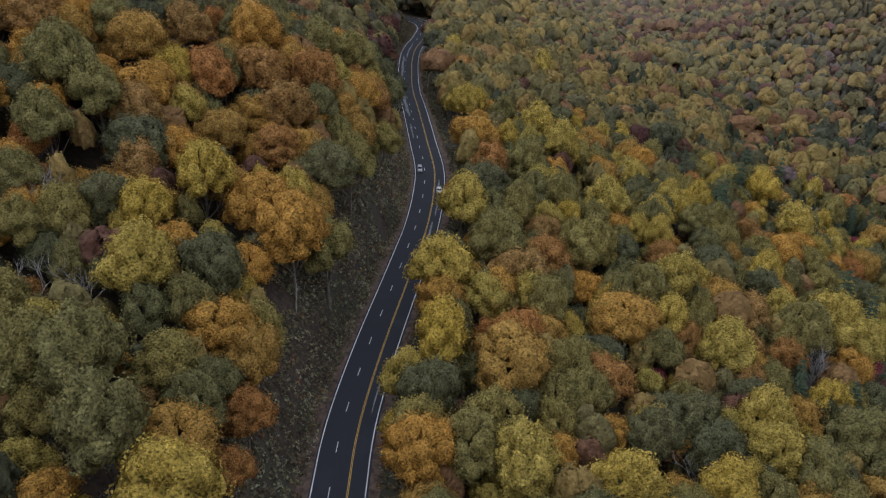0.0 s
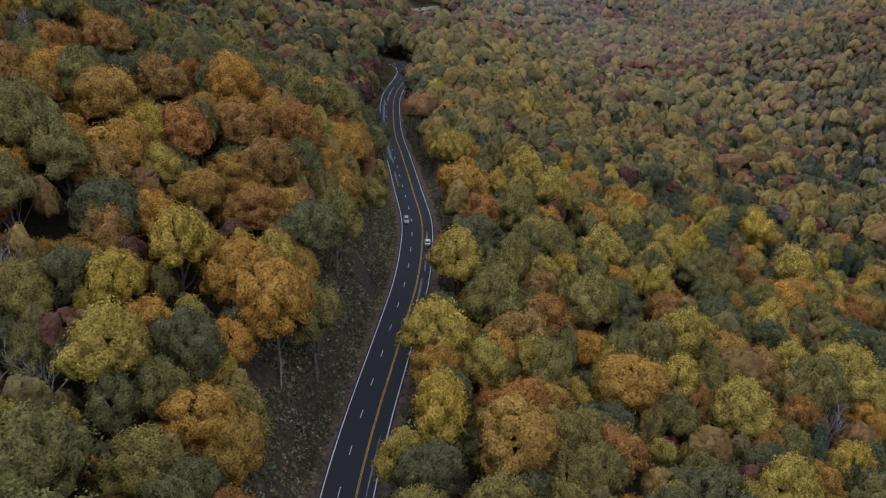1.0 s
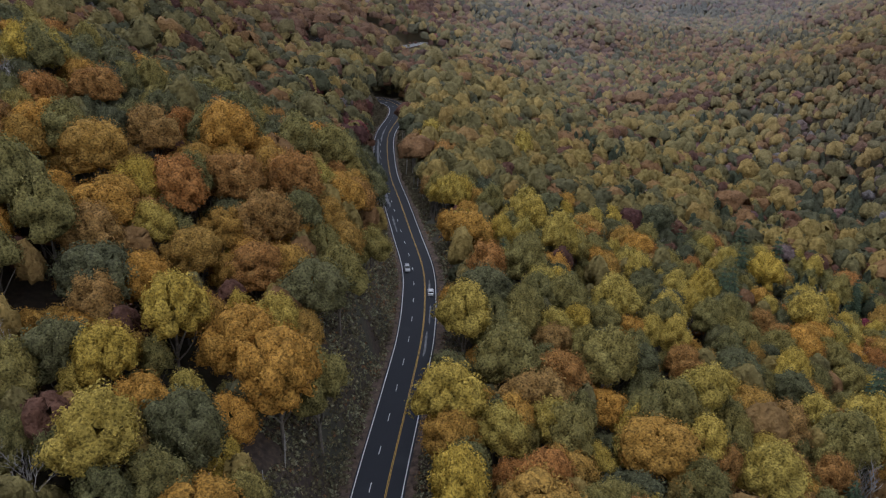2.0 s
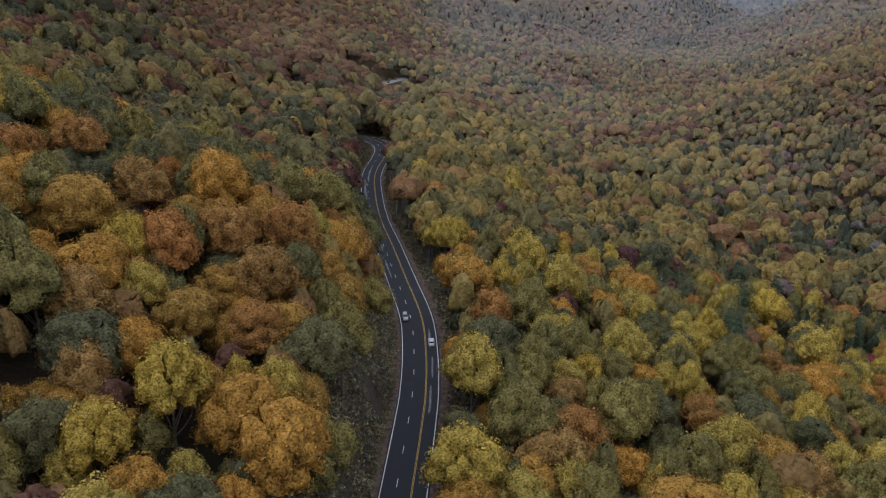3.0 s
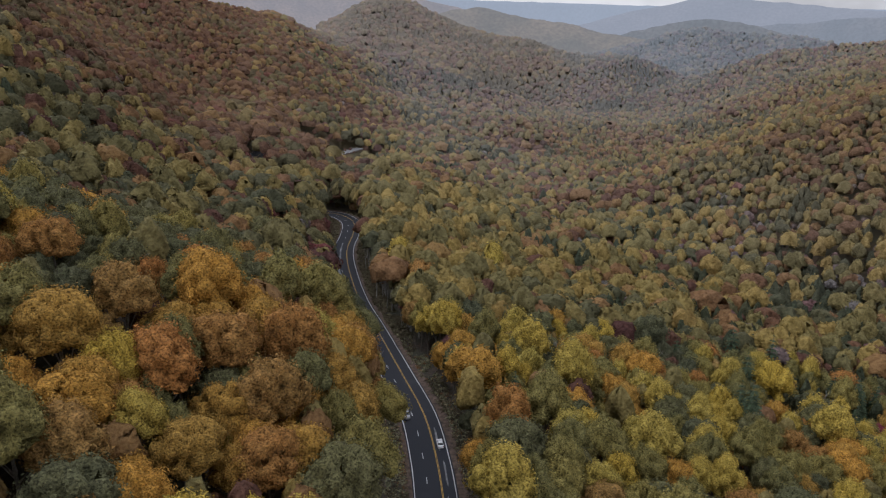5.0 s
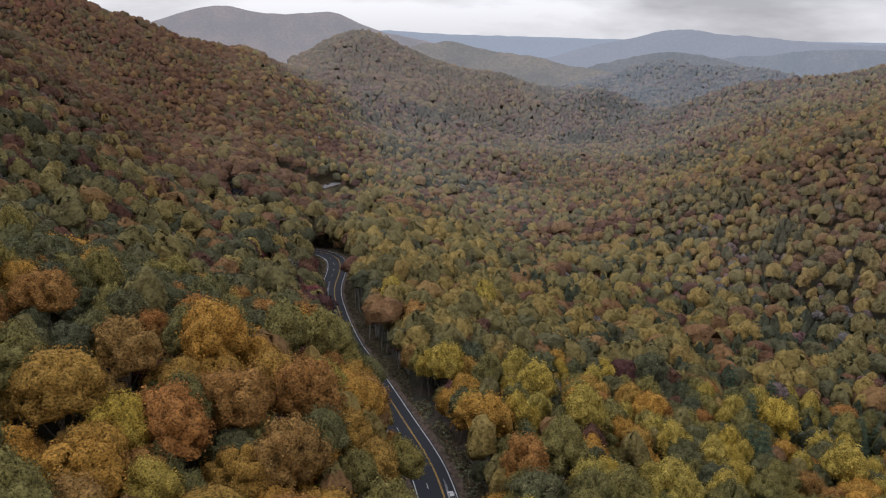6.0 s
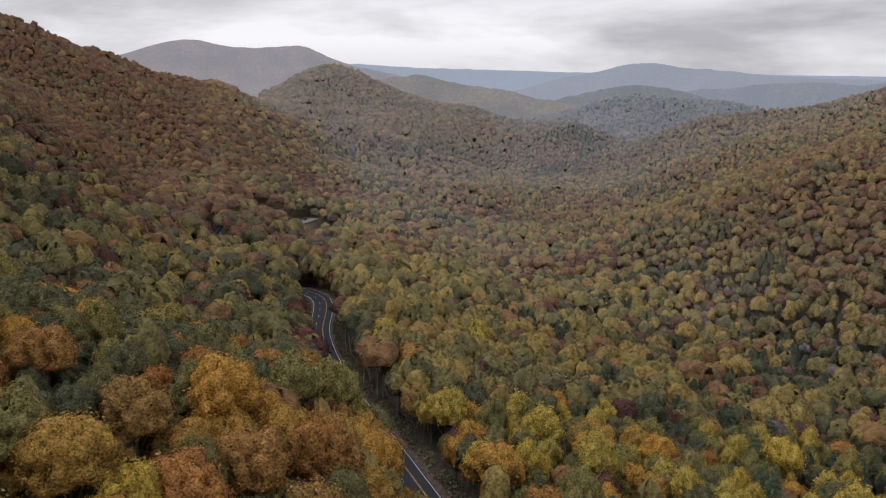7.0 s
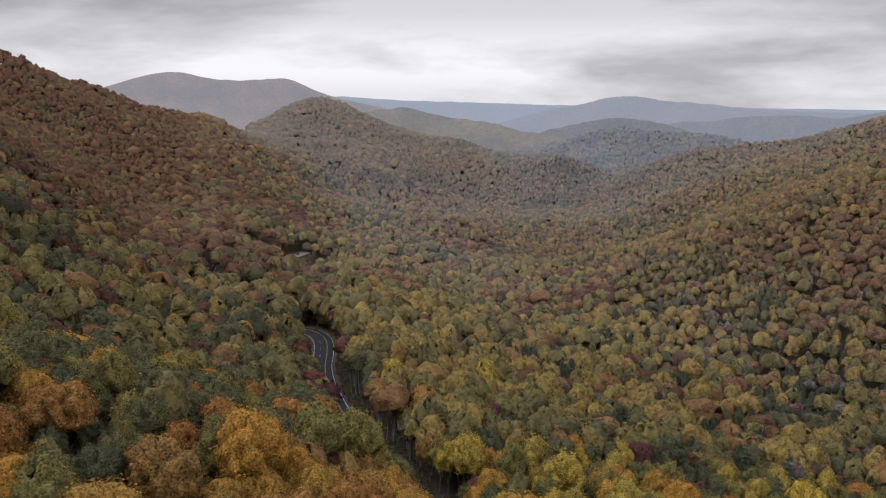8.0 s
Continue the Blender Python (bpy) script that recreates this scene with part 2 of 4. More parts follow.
CENTRE = spline([ROAD[0]] + ROAD + [ROAD[-1]], 2.0)
CEN = np.array([tuple(p) for p in CENTRE])
TAN = np.gradient(CEN[:, :2], axis=0)
TAN /= np.linalg.norm(TAN, axis=1)[:, None]
SIDE = np.stack([TAN[:, 1], -TAN[:, 0]], 1)  # to the right
RUN = np.r_[0, np.cumsum(np.linalg.norm(np.diff(CEN, axis=0), axis=1))]

AXIS_Y = [-100, 60, 118, 154, 180, 215, 265, 342, 440, 520, 600, 850, 1100]
AXIS_X = [-21, -20.5, -19.7, -16, -12, -6.6, -4.3, -12.8, -18.8, -13, -8, 3, 20]
LEVEL_Y = [0, 106, 143, 160, 199, 237, 299, 342, 392, 447, 520, 700, 850, 1000]
LEVEL_Z = [-5, -3.2, -3.1, -3.1, -3.2, -4.2, -7, -9.7, -13.4, -15.2, -15.9, -30, -43, -46]
# crest lines of the hills, x y z, and the fall of their flanks
RIDGES = [
    ([(-386, 1221, 163), (-333, 1236, 157), (-269, 1329, 134), (-184, 1486, 78), (-105, 1669, 49), (-3, 1882, 21)], 0.50),
    ([(-3, 1882, 21), (70, 1986, 55), (173, 1976, 88), (261, 1963, 54), (348, 1895, 18), (404, 1830, -6)], 0.36),
    ([(404, 1830, -6), (467, 1759, -8), (560, 1668, -18), (620, 1579, -30), (650, 1500, -62)], 0.34),
    ([(900, 560, 150), (680, 600, 92), (532, 636, 40), (417, 722, -21), (330, 735, -62)], 0.45),
    ([(1500, 850, 150), (1200, 1000, 106), (1046, 1102, 75), (838, 1290, 6), (770, 1345, -58)], 0.30),
    ([(900, 2070, -18), (1041, 1994, 17), (1155, 1923, 9), (1240, 1866, -36)], 0.24),
    ([(-80, 1180, 12), (60, 1125, -22), (136, 1111, -40), (206, 1066, -52), (275, 1045, -84)], 0.34),
    ([(40, 1540, 12), (140, 1460, -12), (219, 1369, -30), (310, 1325, -68)], 0.40),
    ([(680, 600, 92), (500, 520, 30), (357, 498, -26), (300, 470, -56)], 0.40),
    ([(-900, 300, 190), (-720, 760, 200), (-560, 1060, 195), (-386, 1221, 163)], 0.58),
]
FLOOR_Y, FLOOR_Z = [450, 800, 1100, 1600], [-66, -82, -95, -95]


def crest(x, y, line, fall):
    """The land under one crest line."""
    best = np.full(np.shape(x), -1e3)
    for (ax, ay, az), (bx, by, bz) in zip(line, line[1:]):
        dx, dy = bx - ax, by - ay
        f = np.clip(((x - ax) * dx + (y - ay) * dy) / (dx * dx + dy * dy), 0, 1)
        d = np.hypot(x - ax - f * dx, y - ay - f * dy)
        best = np.maximum(best, az + f * (bz - az) - fall * (np.sqrt(d * d + 900) - 30))
    return best


def hillside(x, y):
    """The slope without the road: up on one side of its line, down to the valley on the other, and the hills."""
    u = x - np.interp(y, AXIS_Y, AXIS_X)
    d = np.maximum(np.abs(u) - 8, 0)
    bank = np.interp(y, [60, 120, 220, 300, 360, 520, 700], [20, 20, 22, 15, 9, 8, 12])
    climb = np.interp(y, [60, 120, 240, 320, 520, 700], [0.12, 0.16, 0.40, 0.36, 0.26, 0.26])
    up_side = bank * (1 - np.exp(-d / 7)) + climb * np.minimum(d, 260)
    up_side += np.interp(y, [330, 450, 600, 750, 950, 1150], [0, 0.42, 0.5, 0.62, 0.4, 0]) * np.clip(d - np.interp(y, [450, 750], [55, 138]), 0, 140)
    down_side = -64 * (1 - np.exp(-(d / 165) ** 1.6))
    layers = [np.interp(y, LEVEL_Y, LEVEL_Z) + np.where(u < 0, up_side, down_side), np.interp(y, FLOOR_Y, FLOOR_Z)]
    layers += [crest(x, y, line, fall) for line, fall in RIDGES]
    top = np.maximum.reduce(layers)
    z = top + 7 * np.log(sum(np.exp((v - top) / 7) for v in layers))
    rough = 1.2 * np.sin(x * 0.11 + 1.3 * np.sin(y * 0.05)) * np.sin(y * 0.09 + np.sin(x * 0.07)) + 2.5 * np.sin(x * 0.021 + y * 0.013) * np.sin(y * 0.024 - x * 0.008)
    gully = 15 * np.sin(x * 0.012 + 0.8 * np.sin(y * 0.006)) * np.sin(y * 0.0105 - x * 0.004) * np.clip((y - 700) / 400, 0, 1)
    hollow = -20 * np.exp(-((x - 18) ** 2 + ((y - 800) / 1.6) ** 2) / (2 * 34 ** 2))
    return z + rough * np.clip(d / 30, 0, 1) + gully + hollow


def road_near(x, y):
    """Distance to the road's middle, its level there and the signed side."""
    x, y = np.atleast_1d(x).astype(float), np.atleast_1d(y).astype(float)
    dist, level, side, run = np.full(x.shape, 1e6), np.zeros(x.shape), np.ones(x.shape), np.zeros(x.shape)
    sel = np.flatnonzero((x > -160) & (x < 120) & (y > -220) & (y < 940))
    for part_ in np.array_split(sel, max(1, len(sel) // 4000)):
        if not len(part_):
            continue
        dx, dy = x[part_, None] - CEN[None, :, 0], y[part_, None] - CEN[None, :, 1]
        q = dx * dx + dy * dy
        k = q.argmin(1)
        dist[part_], level[part_], run[part_] = np.sqrt(q[np.arange(len(k)), k]), CEN[k, 2], RUN[k]
        side[part_] = np.sign(dx[np.arange(len(k)), k] * SIDE[k, 0] + dy[np.arange(len(k)), k] * SIDE[k, 1])
    return dist, level, side, run


def ground_at(x, y):
    x, y = np.atleast_1d(x).astype(float), np.atleast_1d(y).astype(float)
    d, level, side, _ = road_near(x, y)
    s = np.clip((d - 8.2) / 7.0, 0, 1)
    s = s * s * (3 - 2 * s)
    return (level - 0.25) * (1 - s) + hillside(x, y) * s


def lines(parts):
    return np.unique(np.concatenate([np.arange(a, b_, c) for a, b_, c in parts]).round(3))


gx = lines([(-4900, -1500, 200), (-1500, -500, 60), (-500, -140, 15), (-140, -60, 4), (-60, 40, 2), (40, 140, 5), (140, 700, 15), (700, 1600, 40), (1600, 4901, 150)])
gy = lines([(-3000, -400, 200), (-400, 60, 20), (60, 560, 4.5), (560, 600, 8), (600, 900, 6), (900, 1500, 20), (1500, 2500, 40), (2500, 4951, 120)])
GX, GY = np.meshgrid(gx, gy)
GZ = ground_at(GX.ravel(), GY.ravel())
far_out = np.clip((np.hypot(GX.ravel() - 200, GY.ravel() - 500) - 2300) / 600, 0, 1)
GZ = GZ * (1 - far_out) - 200 * far_out
nx = len(gx)
quads = [(j * nx + i, j * nx + i + 1, (j + 1) * nx + i + 1, (j + 1) * nx + i) for j in range(len(gy) - 1) for i in range(nx - 1)]
ground = new("ground", mesh_from("ground", np.stack([GX.ravel(), GY.ravel(), GZ], 1), quads, FLOOR, True))
tagged(ground, "steep forest floor under brown leaf litter", "ground", kind="structure")


# ---- the road ----
def strip(name, left, right, lift, mat, first=0, last=None, thick=0.0, uneven=0.0):
    """A band along the road between two offsets from its middle (right is plus)."""
    rows = range(first, last if last is not None else len(CEN))
    verts, faces = [], []
    for n_, i in enumerate(rows):
        wl_ = uneven * (noise.noise((i * 0.35, 3.1, left)) + noise.noise((i * 1.3, 7.7, left))) if uneven else 0
        wr_ = uneven * (noise.noise((i * 0.35, 9.1, right)) + noise.noise((i * 1.3, 1.7, right))) if uneven else 0
        for off in (left + wl_, right + wr_):
            verts.append((CEN[i, 0] + SIDE[i, 0] * off, CEN[i, 1] + SIDE[i, 1] * off, CEN[i, 2] + lift))
        if thick:
            for off in (left + wl_, right + wr_):
                verts.append((CEN[i, 0] + SIDE[i, 0] * off, CEN[i, 1] + SIDE[i, 1] * off, CEN[i, 2] + lift - thick))
        k = 4 if thick else 2
        if n_:
            a, b_ = (n_ - 1) * k, n_ * k
            faces.append((a, a + 1, b_ + 1, b_))
            if thick:
                faces += [(a + 2, a, b_, b_ + 2), (a + 1, a + 3, b_ + 3, b_ + 1)]
    return mesh_from(name, verts, faces, mat)


HALF = 5.4
road = new("road", strip("road", -HALF - 0.45, HALF + 0.55, 0.0, ASPHALT, thick=0.35))
tagged(road, "dark asphalt three-lane mountain road with fresh markings", "road", kind="structure")


def child(name, me, parent, label=""):
    ob = new(name, me)
    ob.parent = parent
    if label:
        ob["label"] = label
    return ob


child("edge_line", strip("edge_line", -HALF - 0.11, -HALF + 0.11, 0.012, WHITE_LINE), road, "white painted edge line")
child("edge_line", strip("edge_line", HALF - 0.11, HALF + 0.11, 0.012, WHITE_LINE), road, "white painted edge line")
child("centre_line", strip("centre_line", 1.62, 1.76, 0.012, YELLOW_LINE), road, "yellow painted double centre line")
child("centre_line", strip("centre_line", 1.90, 2.04, 0.012, YELLOW_LINE), road, "yellow painted double centre line")
pave = new("verge", strip("verge", -9.0, -HALF - 0.42, -0.06, VERGE, thick=0.3, uneven=0.5))
tagged(pave, "narrow brown gravel and leaf verge beside the asphalt", "verge", kind="structure")
pave = new("verge", strip("verge", HALF + 0.52, 8.6, -0.06, VERGE, thick=0.3, uneven=0.5))
tagged(pave, "narrow brown gravel and leaf verge beside the asphalt", "verge", kind="structure")


def at_run(s):
    """Place and heading at s metres along the road."""
    i = int(np.clip(np.searchsorted(RUN, s), 1, len(RUN) - 1))
    f = (s - RUN[i - 1]) / (RUN[i] - RUN[i - 1])
    p = CEN[i - 1] * (1 - f) + CEN[i] * f
    t_ = TAN[i - 1] * (1 - f) + TAN[i] * f
    t_ /= np.linalg.norm(t_)
    rise = (CEN[i, 2] - CEN[i - 1, 2]) / (RUN[i] - RUN[i - 1])
    return p, t_, rise


def run_at(y):
    return float(np.interp(y, CEN[:330, 1], RUN[:330]))


def band_piece(name, s0, s1, off, width, lift, mat, steps=3):
    verts, faces = [], []
    for k in range(steps + 1):
        p, t_, _ = at_run(s0 + (s1 - s0) * k / steps)
        for o in (off - width / 2, off + width / 2):
            verts.append((p[0] + t_[1] * o, p[1] - t_[0] * o, p[2] + lift))
        if k:
            a = 2 * k - 2
            faces.append((a, a + 1, a + 3, a + 2))
    return mesh_from(name, verts, faces, mat)


s = run_at(132.4)
s = s - 12.19 * 12
while s < RUN[-1] - 4:
    child("lane_dash", band_piece("lane_dash", s - 1.5, s + 1.5, -1.85, 0.16, 0.012, WHITE_LINE), road)
    s += 12.19


def worn_patch(y0, y1, off, width, seed):
    """A bleached, ragged strip in a lane."""
    s0, s1 = run_at(y0), run_at(y1)
    steps = max(6, int((s1 - s0) / 1.2))
    verts, faces = [], []
    for k in range(steps + 1):
        p, t_, _ = at_run(s0 + (s1 - s0) * k / steps)
        edge = min(1, 4 * k / steps, 4 * (steps - k) / steps) ** 0.5
        half = width / 2 * edge * (0.65 + 0.7 * abs(noise.noise((k * 0.31, seed, 0)))) + 0.04
        mid_ = off + 0.35 * width * noise.noise((k * 0.17, seed, 4))
        for o in (mid_ - half, mid_ + half):
            verts.append((p[0] + t_[1] * o, p[1] - t_[0] * o, p[2] + 0.006))
        if k:
            a_ = 2 * k - 2
            faces.append((a_, a_ + 1, a_ + 3, a_ + 2))
    child("worn_patch", mesh_from("worn_patch", verts, faces, OLD_ASPHALT), road, "bleached worn strip of asphalt")


for y0, y1, off, width, seed in ((330, 372, -3.4, 1.6, 1.0), (368, 405, -3.6, 1.9, 2.0), (398, 446, -3.2, 1.5, 3.0), (440, 470, -1.6, 1.0, 4.0), (208, 222, 3.2, 0.7, 5.0),
                                 (226, 238, 3.6, 0.6, 6.0), (243, 256, 3.3, 0.8, 7.0), (300, 320, -3.5, 0.7, 8.0), (131, 150, 3.9, 0.35, 9.0)):
    worn_patch(y0, y1, off, width, seed)

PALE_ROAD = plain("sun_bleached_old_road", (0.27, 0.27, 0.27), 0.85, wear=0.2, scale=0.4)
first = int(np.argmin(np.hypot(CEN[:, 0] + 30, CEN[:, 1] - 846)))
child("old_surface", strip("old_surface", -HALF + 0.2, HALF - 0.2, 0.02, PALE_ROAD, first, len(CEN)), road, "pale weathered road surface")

# ---- cars ----
GLASS, n, l, b = material("dark_car_glass")
b.inputs["Base Color"].default_value, b.inputs["Roughness"].default_value = (0.012, 0.014, 0.016, 1), 0.08
TYRE = plain("tyre_rubber", (0.02, 0.02, 0.02), 0.9)
RIM = plain("alloy_rim", (0.45, 0.45, 0.46), 0.35, 0.9, 0.1)
LAMP = plain("clear_lamp", (0.7, 0.7, 0.72), 0.15, 0, 0.05)
TAIL = plain("red_tail_lamp", (0.30, 0.012, 0.012), 0.25, 0, 0.1)


def car_paint(name, colour):
    m, n, l, b = material(name)
    f = noisy(n, l, 3.0, 4)
    r_ = ramp(n, [(0.3, tuple(c * 0.92 for c in colour)), (0.7, colour)])
    l.new(f, r_.inputs[0])
    l.new(r_.outputs[0], b.inputs["Base Color"])
    b.inputs["Roughness"].default_value, b.inputs["Coat Weight"].default_value = 0.35, 0.6
    return m


def loft(sections):
    """A closed skin over cross-sections (y, half width, bottom, top), with rounded shoulders."""
    bm = bmesh.new()
    rings_ = []
    for y, w, z0, z1 in sections:
        h = z1 - z0
        pts = [(-w * 0.92, z0), (w * 0.92, z0), (w, z0 + 0.25 * h), (w, z0 + 0.72 * h), (w * 0.93, z0 + 0.93 * h), (w * 0.78, z1), (-w * 0.78, z1), (-w * 0.93, z0 + 0.93 * h), (-w, z0 + 0.72 * h), (-w, z0 + 0.25 * h)]
        rings_.append([bm.verts.new((x, y, z)) for x, z in pts])
    for ra, rb in zip(rings_, rings_[1:]):
        for j in range(10):
            bm.faces.new((ra[j], ra[(j + 1) % 10], rb[(j + 1) % 10], rb[j]))
    bm.faces.new(rings_[0])
    bm.faces.new(rings_[-1][::-1])
    bmesh.ops.recalc_face_normals(bm, faces=bm.faces)
    return bm


def block(x0, x1, y0, y1, z0, z1):
    bm = bmesh.new()
    bmesh.ops.create_cube(bm, size=1, matrix=Matrix.LocRotScale(((x0 + x1) / 2, (y0 + y1) / 2, (z0 + z1) / 2), None, (x1 - x0, y1 - y0, z1 - z0)))
    bmesh.ops.bevel(bm, geom=bm.edges[:], offset=0.02, segments=1, affect="EDGES")
    return bm


def wheel_bm(radius, width, inner=0.0):
    bm = bmesh.new()
    bmesh.ops.create_cone(bm, cap_ends=True, segments=20, radius1=radius, radius2=radius, depth=width, matrix=Matrix.Rotation(radians(90), 4, "Y"))
    bmesh.ops.bevel(bm, geom=[e for e in bm.edges if len(e.link_faces) == 2 and any(len(f.verts) > 4 for f in e.link_faces)], offset=0.03, segments=1, affect="EDGES")
    return bm


def car(name, label, paint, y, off, ahead, tall=False):
    """A car on the road at y, in the lane at off from the middle; it drives away when ahead, else towards."""
    p, t_, rise = at_run(run_at(y))
    thing = new(name)
    fwd = Vector((t_[0], t_[1], rise)).normalized() * (1 if ahead else -1)
    right = fwd.cross(Vector((0, 0, 1))).normalized()
    upv = right.cross(fwd)
    rot = Matrix((right, fwd, upv)).transposed().to_4x4()
    thing.matrix_basis = Matrix.Translation((p[0] + t_[1] * off, p[1] - t_[0] * off, p[2])) @ rot
    k = 1.18 if tall else 1.0
    body = part("body", loft([(-2.3, 0.70, 0.38, 0.80 * k), (-2.2, 0.86, 0.28, 0.98 * k), (-1.3, 0.91, 0.24, 1.02 * k), (0.9, 0.91, 0.24, 0.98 * k), (1.75, 0.88, 0.26, 0.86 * k), (2.2, 0.80, 0.30, 0.76 * k), (2.32, 0.66, 0.38, 0.66 * k)]), paint, thing, smooth=False)
    if tall:
        glass = [(-2.15, 0.74, 1.1, 1.2), (-1.85, 0.78, 1.1, 1.66), (0.1, 0.78, 1.1, 1.68), (0.95, 0.80, 1.1, 1.2)]
        roof = [(-1.95, 0.66, 1.64, 1.72), (-0.9, 0.69, 1.66, 1.77), (0.15, 0.66, 1.64, 1.72)]
    else:
        glass = [(-1.75, 0.76, 0.94, 1.0), (-1.05, 0.72, 0.94, 1.40), (0.0, 0.72, 0.94, 1.42), (0.95, 0.78, 0.94, 1.0)]
        roof = [(-1.15, 0.60, 1.38, 1.43), (-0.5, 0.63, 1.40, 1.47), (0.1, 0.60, 1.38, 1.43)]
    part("glasshouse", loft(glass), GLASS, thing, "dark tinted windows")
    part("roof", loft(roof), paint, thing)
    for sx in (-1, 1):
        part("headlight", block(sx * 0.66 - 0.16, sx * 0.66 + 0.16, 2.12, 2.26, 0.60 * k, 0.72 * k), LAMP, thing)
        part("tail_light", block(sx * 0.70 - 0.13, sx * 0.70 + 0.13, -2.31, -2.18, 0.70 * k, 0.86 * k), TAIL, thing)
        part("wing_mirror", block(sx * 1.0 - 0.1, sx * 1.0 + 0.1, 0.72, 0.84, 0.98 * k, 1.1 * k), paint, thing)
        for y_ in (-1.38, 1.42):
            tyre = part("tyre", wheel_bm(0.33, 0.22), TYRE, thing)
            tyre.location = (sx * 0.80, y_, 0.335)
            part("rim", wheel_bm(0.21, 0.235), RIM, tyre)
    part("bumper", block(-0.82, 0.82, -2.40, -2.20, 0.36, 0.58), paint, thing)
    part("windscreen_base", block(-0.7, 0.7, 0.86, 0.98, 0.96 * k, 0.99 * k), TYRE, thing)
    tagged(thing, label, "car")
    return thing


car("sedan_car", "white sedan driving uphill on the dark asphalt lane", car_paint("white_car_paint", (0.72, 0.73, 0.75)), 246, 3.7, True)
car("suv_car", "silver-grey estate car coming down the outer lane", car_paint("silver_car_paint", (0.36, 0.37, 0.39)), 264, -3.75, False, True)

# ---- road signs ----
SIGN_YELLOW = plain("yellow_sign_sheet", (0.62, 0.36, 0.01), 0.45, 0, 0.1)
SIGN_BLACK = plain("black_sign_print", (0.015, 0.015, 0.015), 0.5)
POST = plain("galvanised_post", (0.30, 0.30, 0.30), 0.5, 0.7)


def warning_sign(x, y, heading, label, plate=True):
    """A diamond warning sign on a post, facing the traffic that comes along heading (degrees)."""
    thing = new("warning_sign")
    z = float(ground_at(x, y)[0])
    thing.matrix_basis = pose(x, y, z, 0, 0, heading)
    part("post", block(-0.03, 0.03, 0.0, 0.05, -0.4, 3.0), POST, thing)
    bm = bmesh.new()
    bmesh.ops.create_cube(bm, size=1, matrix=Matrix.Translation((0, -0.015, 2.55)) @ Matrix.Rotation(radians(45), 4, "Y") @ Matrix.Diagonal((0.76, 0.02, 0.76, 1)))
    panel = part("sign_panel", bm, SIGN_YELLOW, thing, "yellow diamond panel")
    bm = bmesh.new()
    for x0, z0, x1, z1 in ((0.05, 2.25, 0.05, 2.5), (0.05, 2.5, -0.12, 2.66), (-0.12, 2.66, -0.12, 2.84)):
        d = Vector((x1 - x0, 0, z1 - z0))
        bmesh.ops.create_cube(bm, size=1, matrix=Matrix.Translation(((x0 + x1) / 2, -0.03, (z0 + z1) / 2)) @ Matrix.Rotation(math.atan2(d.x, d.z), 4, "Y") @ Matrix.Diagonal((0.08, 0.008, d.length + 0.06, 1)))
    part("curve_arrow", bm, SIGN_BLACK, panel, "black curve arrow")
    if plate:
        plate_ = part("advisory_plate", block(-0.3, 0.3, -0.025, -0.005, 1.42, 1.95), SIGN_YELLOW, thing, "small yellow plate below the diamond")
        for x0 in (-0.14, 0.06):
            part("print_bar", block(x0, x0 + 0.1, -0.035, -0.027, 1.58, 1.82), SIGN_BLACK, plate_)
    tagged(thing, label, "road sign")


warning_sign(-1.9, 190.8, 0, "yellow diamond curve sign with a plate on the gravel verge")
warning_sign(-3.6, 516.0, 20, "yellow diamond sign at the outside of the bend", False)


# ---- trees ----
rng = np.random.default_rng(7)


def leaf_triangles(points, out, size, r, droop=0.0, loose=0.27):
    """A leaf clump at each point, facing roughly outwards and up."""
    k = len(points)
    nrm = out + r.normal(0, loose, (k, 3)) + np.array([0, 0, 0.3])
    nrm /= np.linalg.norm(nrm, axis=1)[:, None]
    a = np.cross(nrm, r.normal(0, 1, (k, 3)))
    a /= np.linalg.norm(a, axis=1)[:, None]
    b_ = np.cross(nrm, a)
    s_ = size * r.uniform(0.65, 1.35, (k, 1))
    tri = np.stack([points + a * s_, points + (-0.5 * a + 0.87 * b_) * s_ * r.uniform(0.6, 1.0, (k, 1)), points + (-0.5 * a - 0.87 * b_) * s_], 1)
    tri[:, 0, 2] -= droop * s_[:, 0]
    return tri


def lobe_points(centre, radius, count, r, squash=0.8):
    v = r.normal(0, 1, (count, 3))
    v[:, 2] = np.abs(v[:, 2]) * 1.1 - 0.25
    v /= np.linalg.norm(v, axis=1)[:, None]
    return centre + v * radius * np.array([1, 1, squash]) * r.uniform(0.8, 1.08, (count, 1)), v


def unit(v):
    return v / np.linalg.norm(v, axis=-1, keepdims=True)


def spiral(count, low, r, loose=0.0):
    """Directions spread evenly from the zenith down to the height low."""
    up_ = 1 - (1 - low) * (np.arange(count) + 0.5) / count
    a = np.arange(count) * 2.39996 + r.uniform(0, 6.28)
    flat = np.sqrt(np.maximum(0, 1 - up_ * up_))
    return unit(np.stack([np.cos(a) * flat, np.sin(a) * flat, up_], 1) + r.normal(0, loose, (count, 3)))


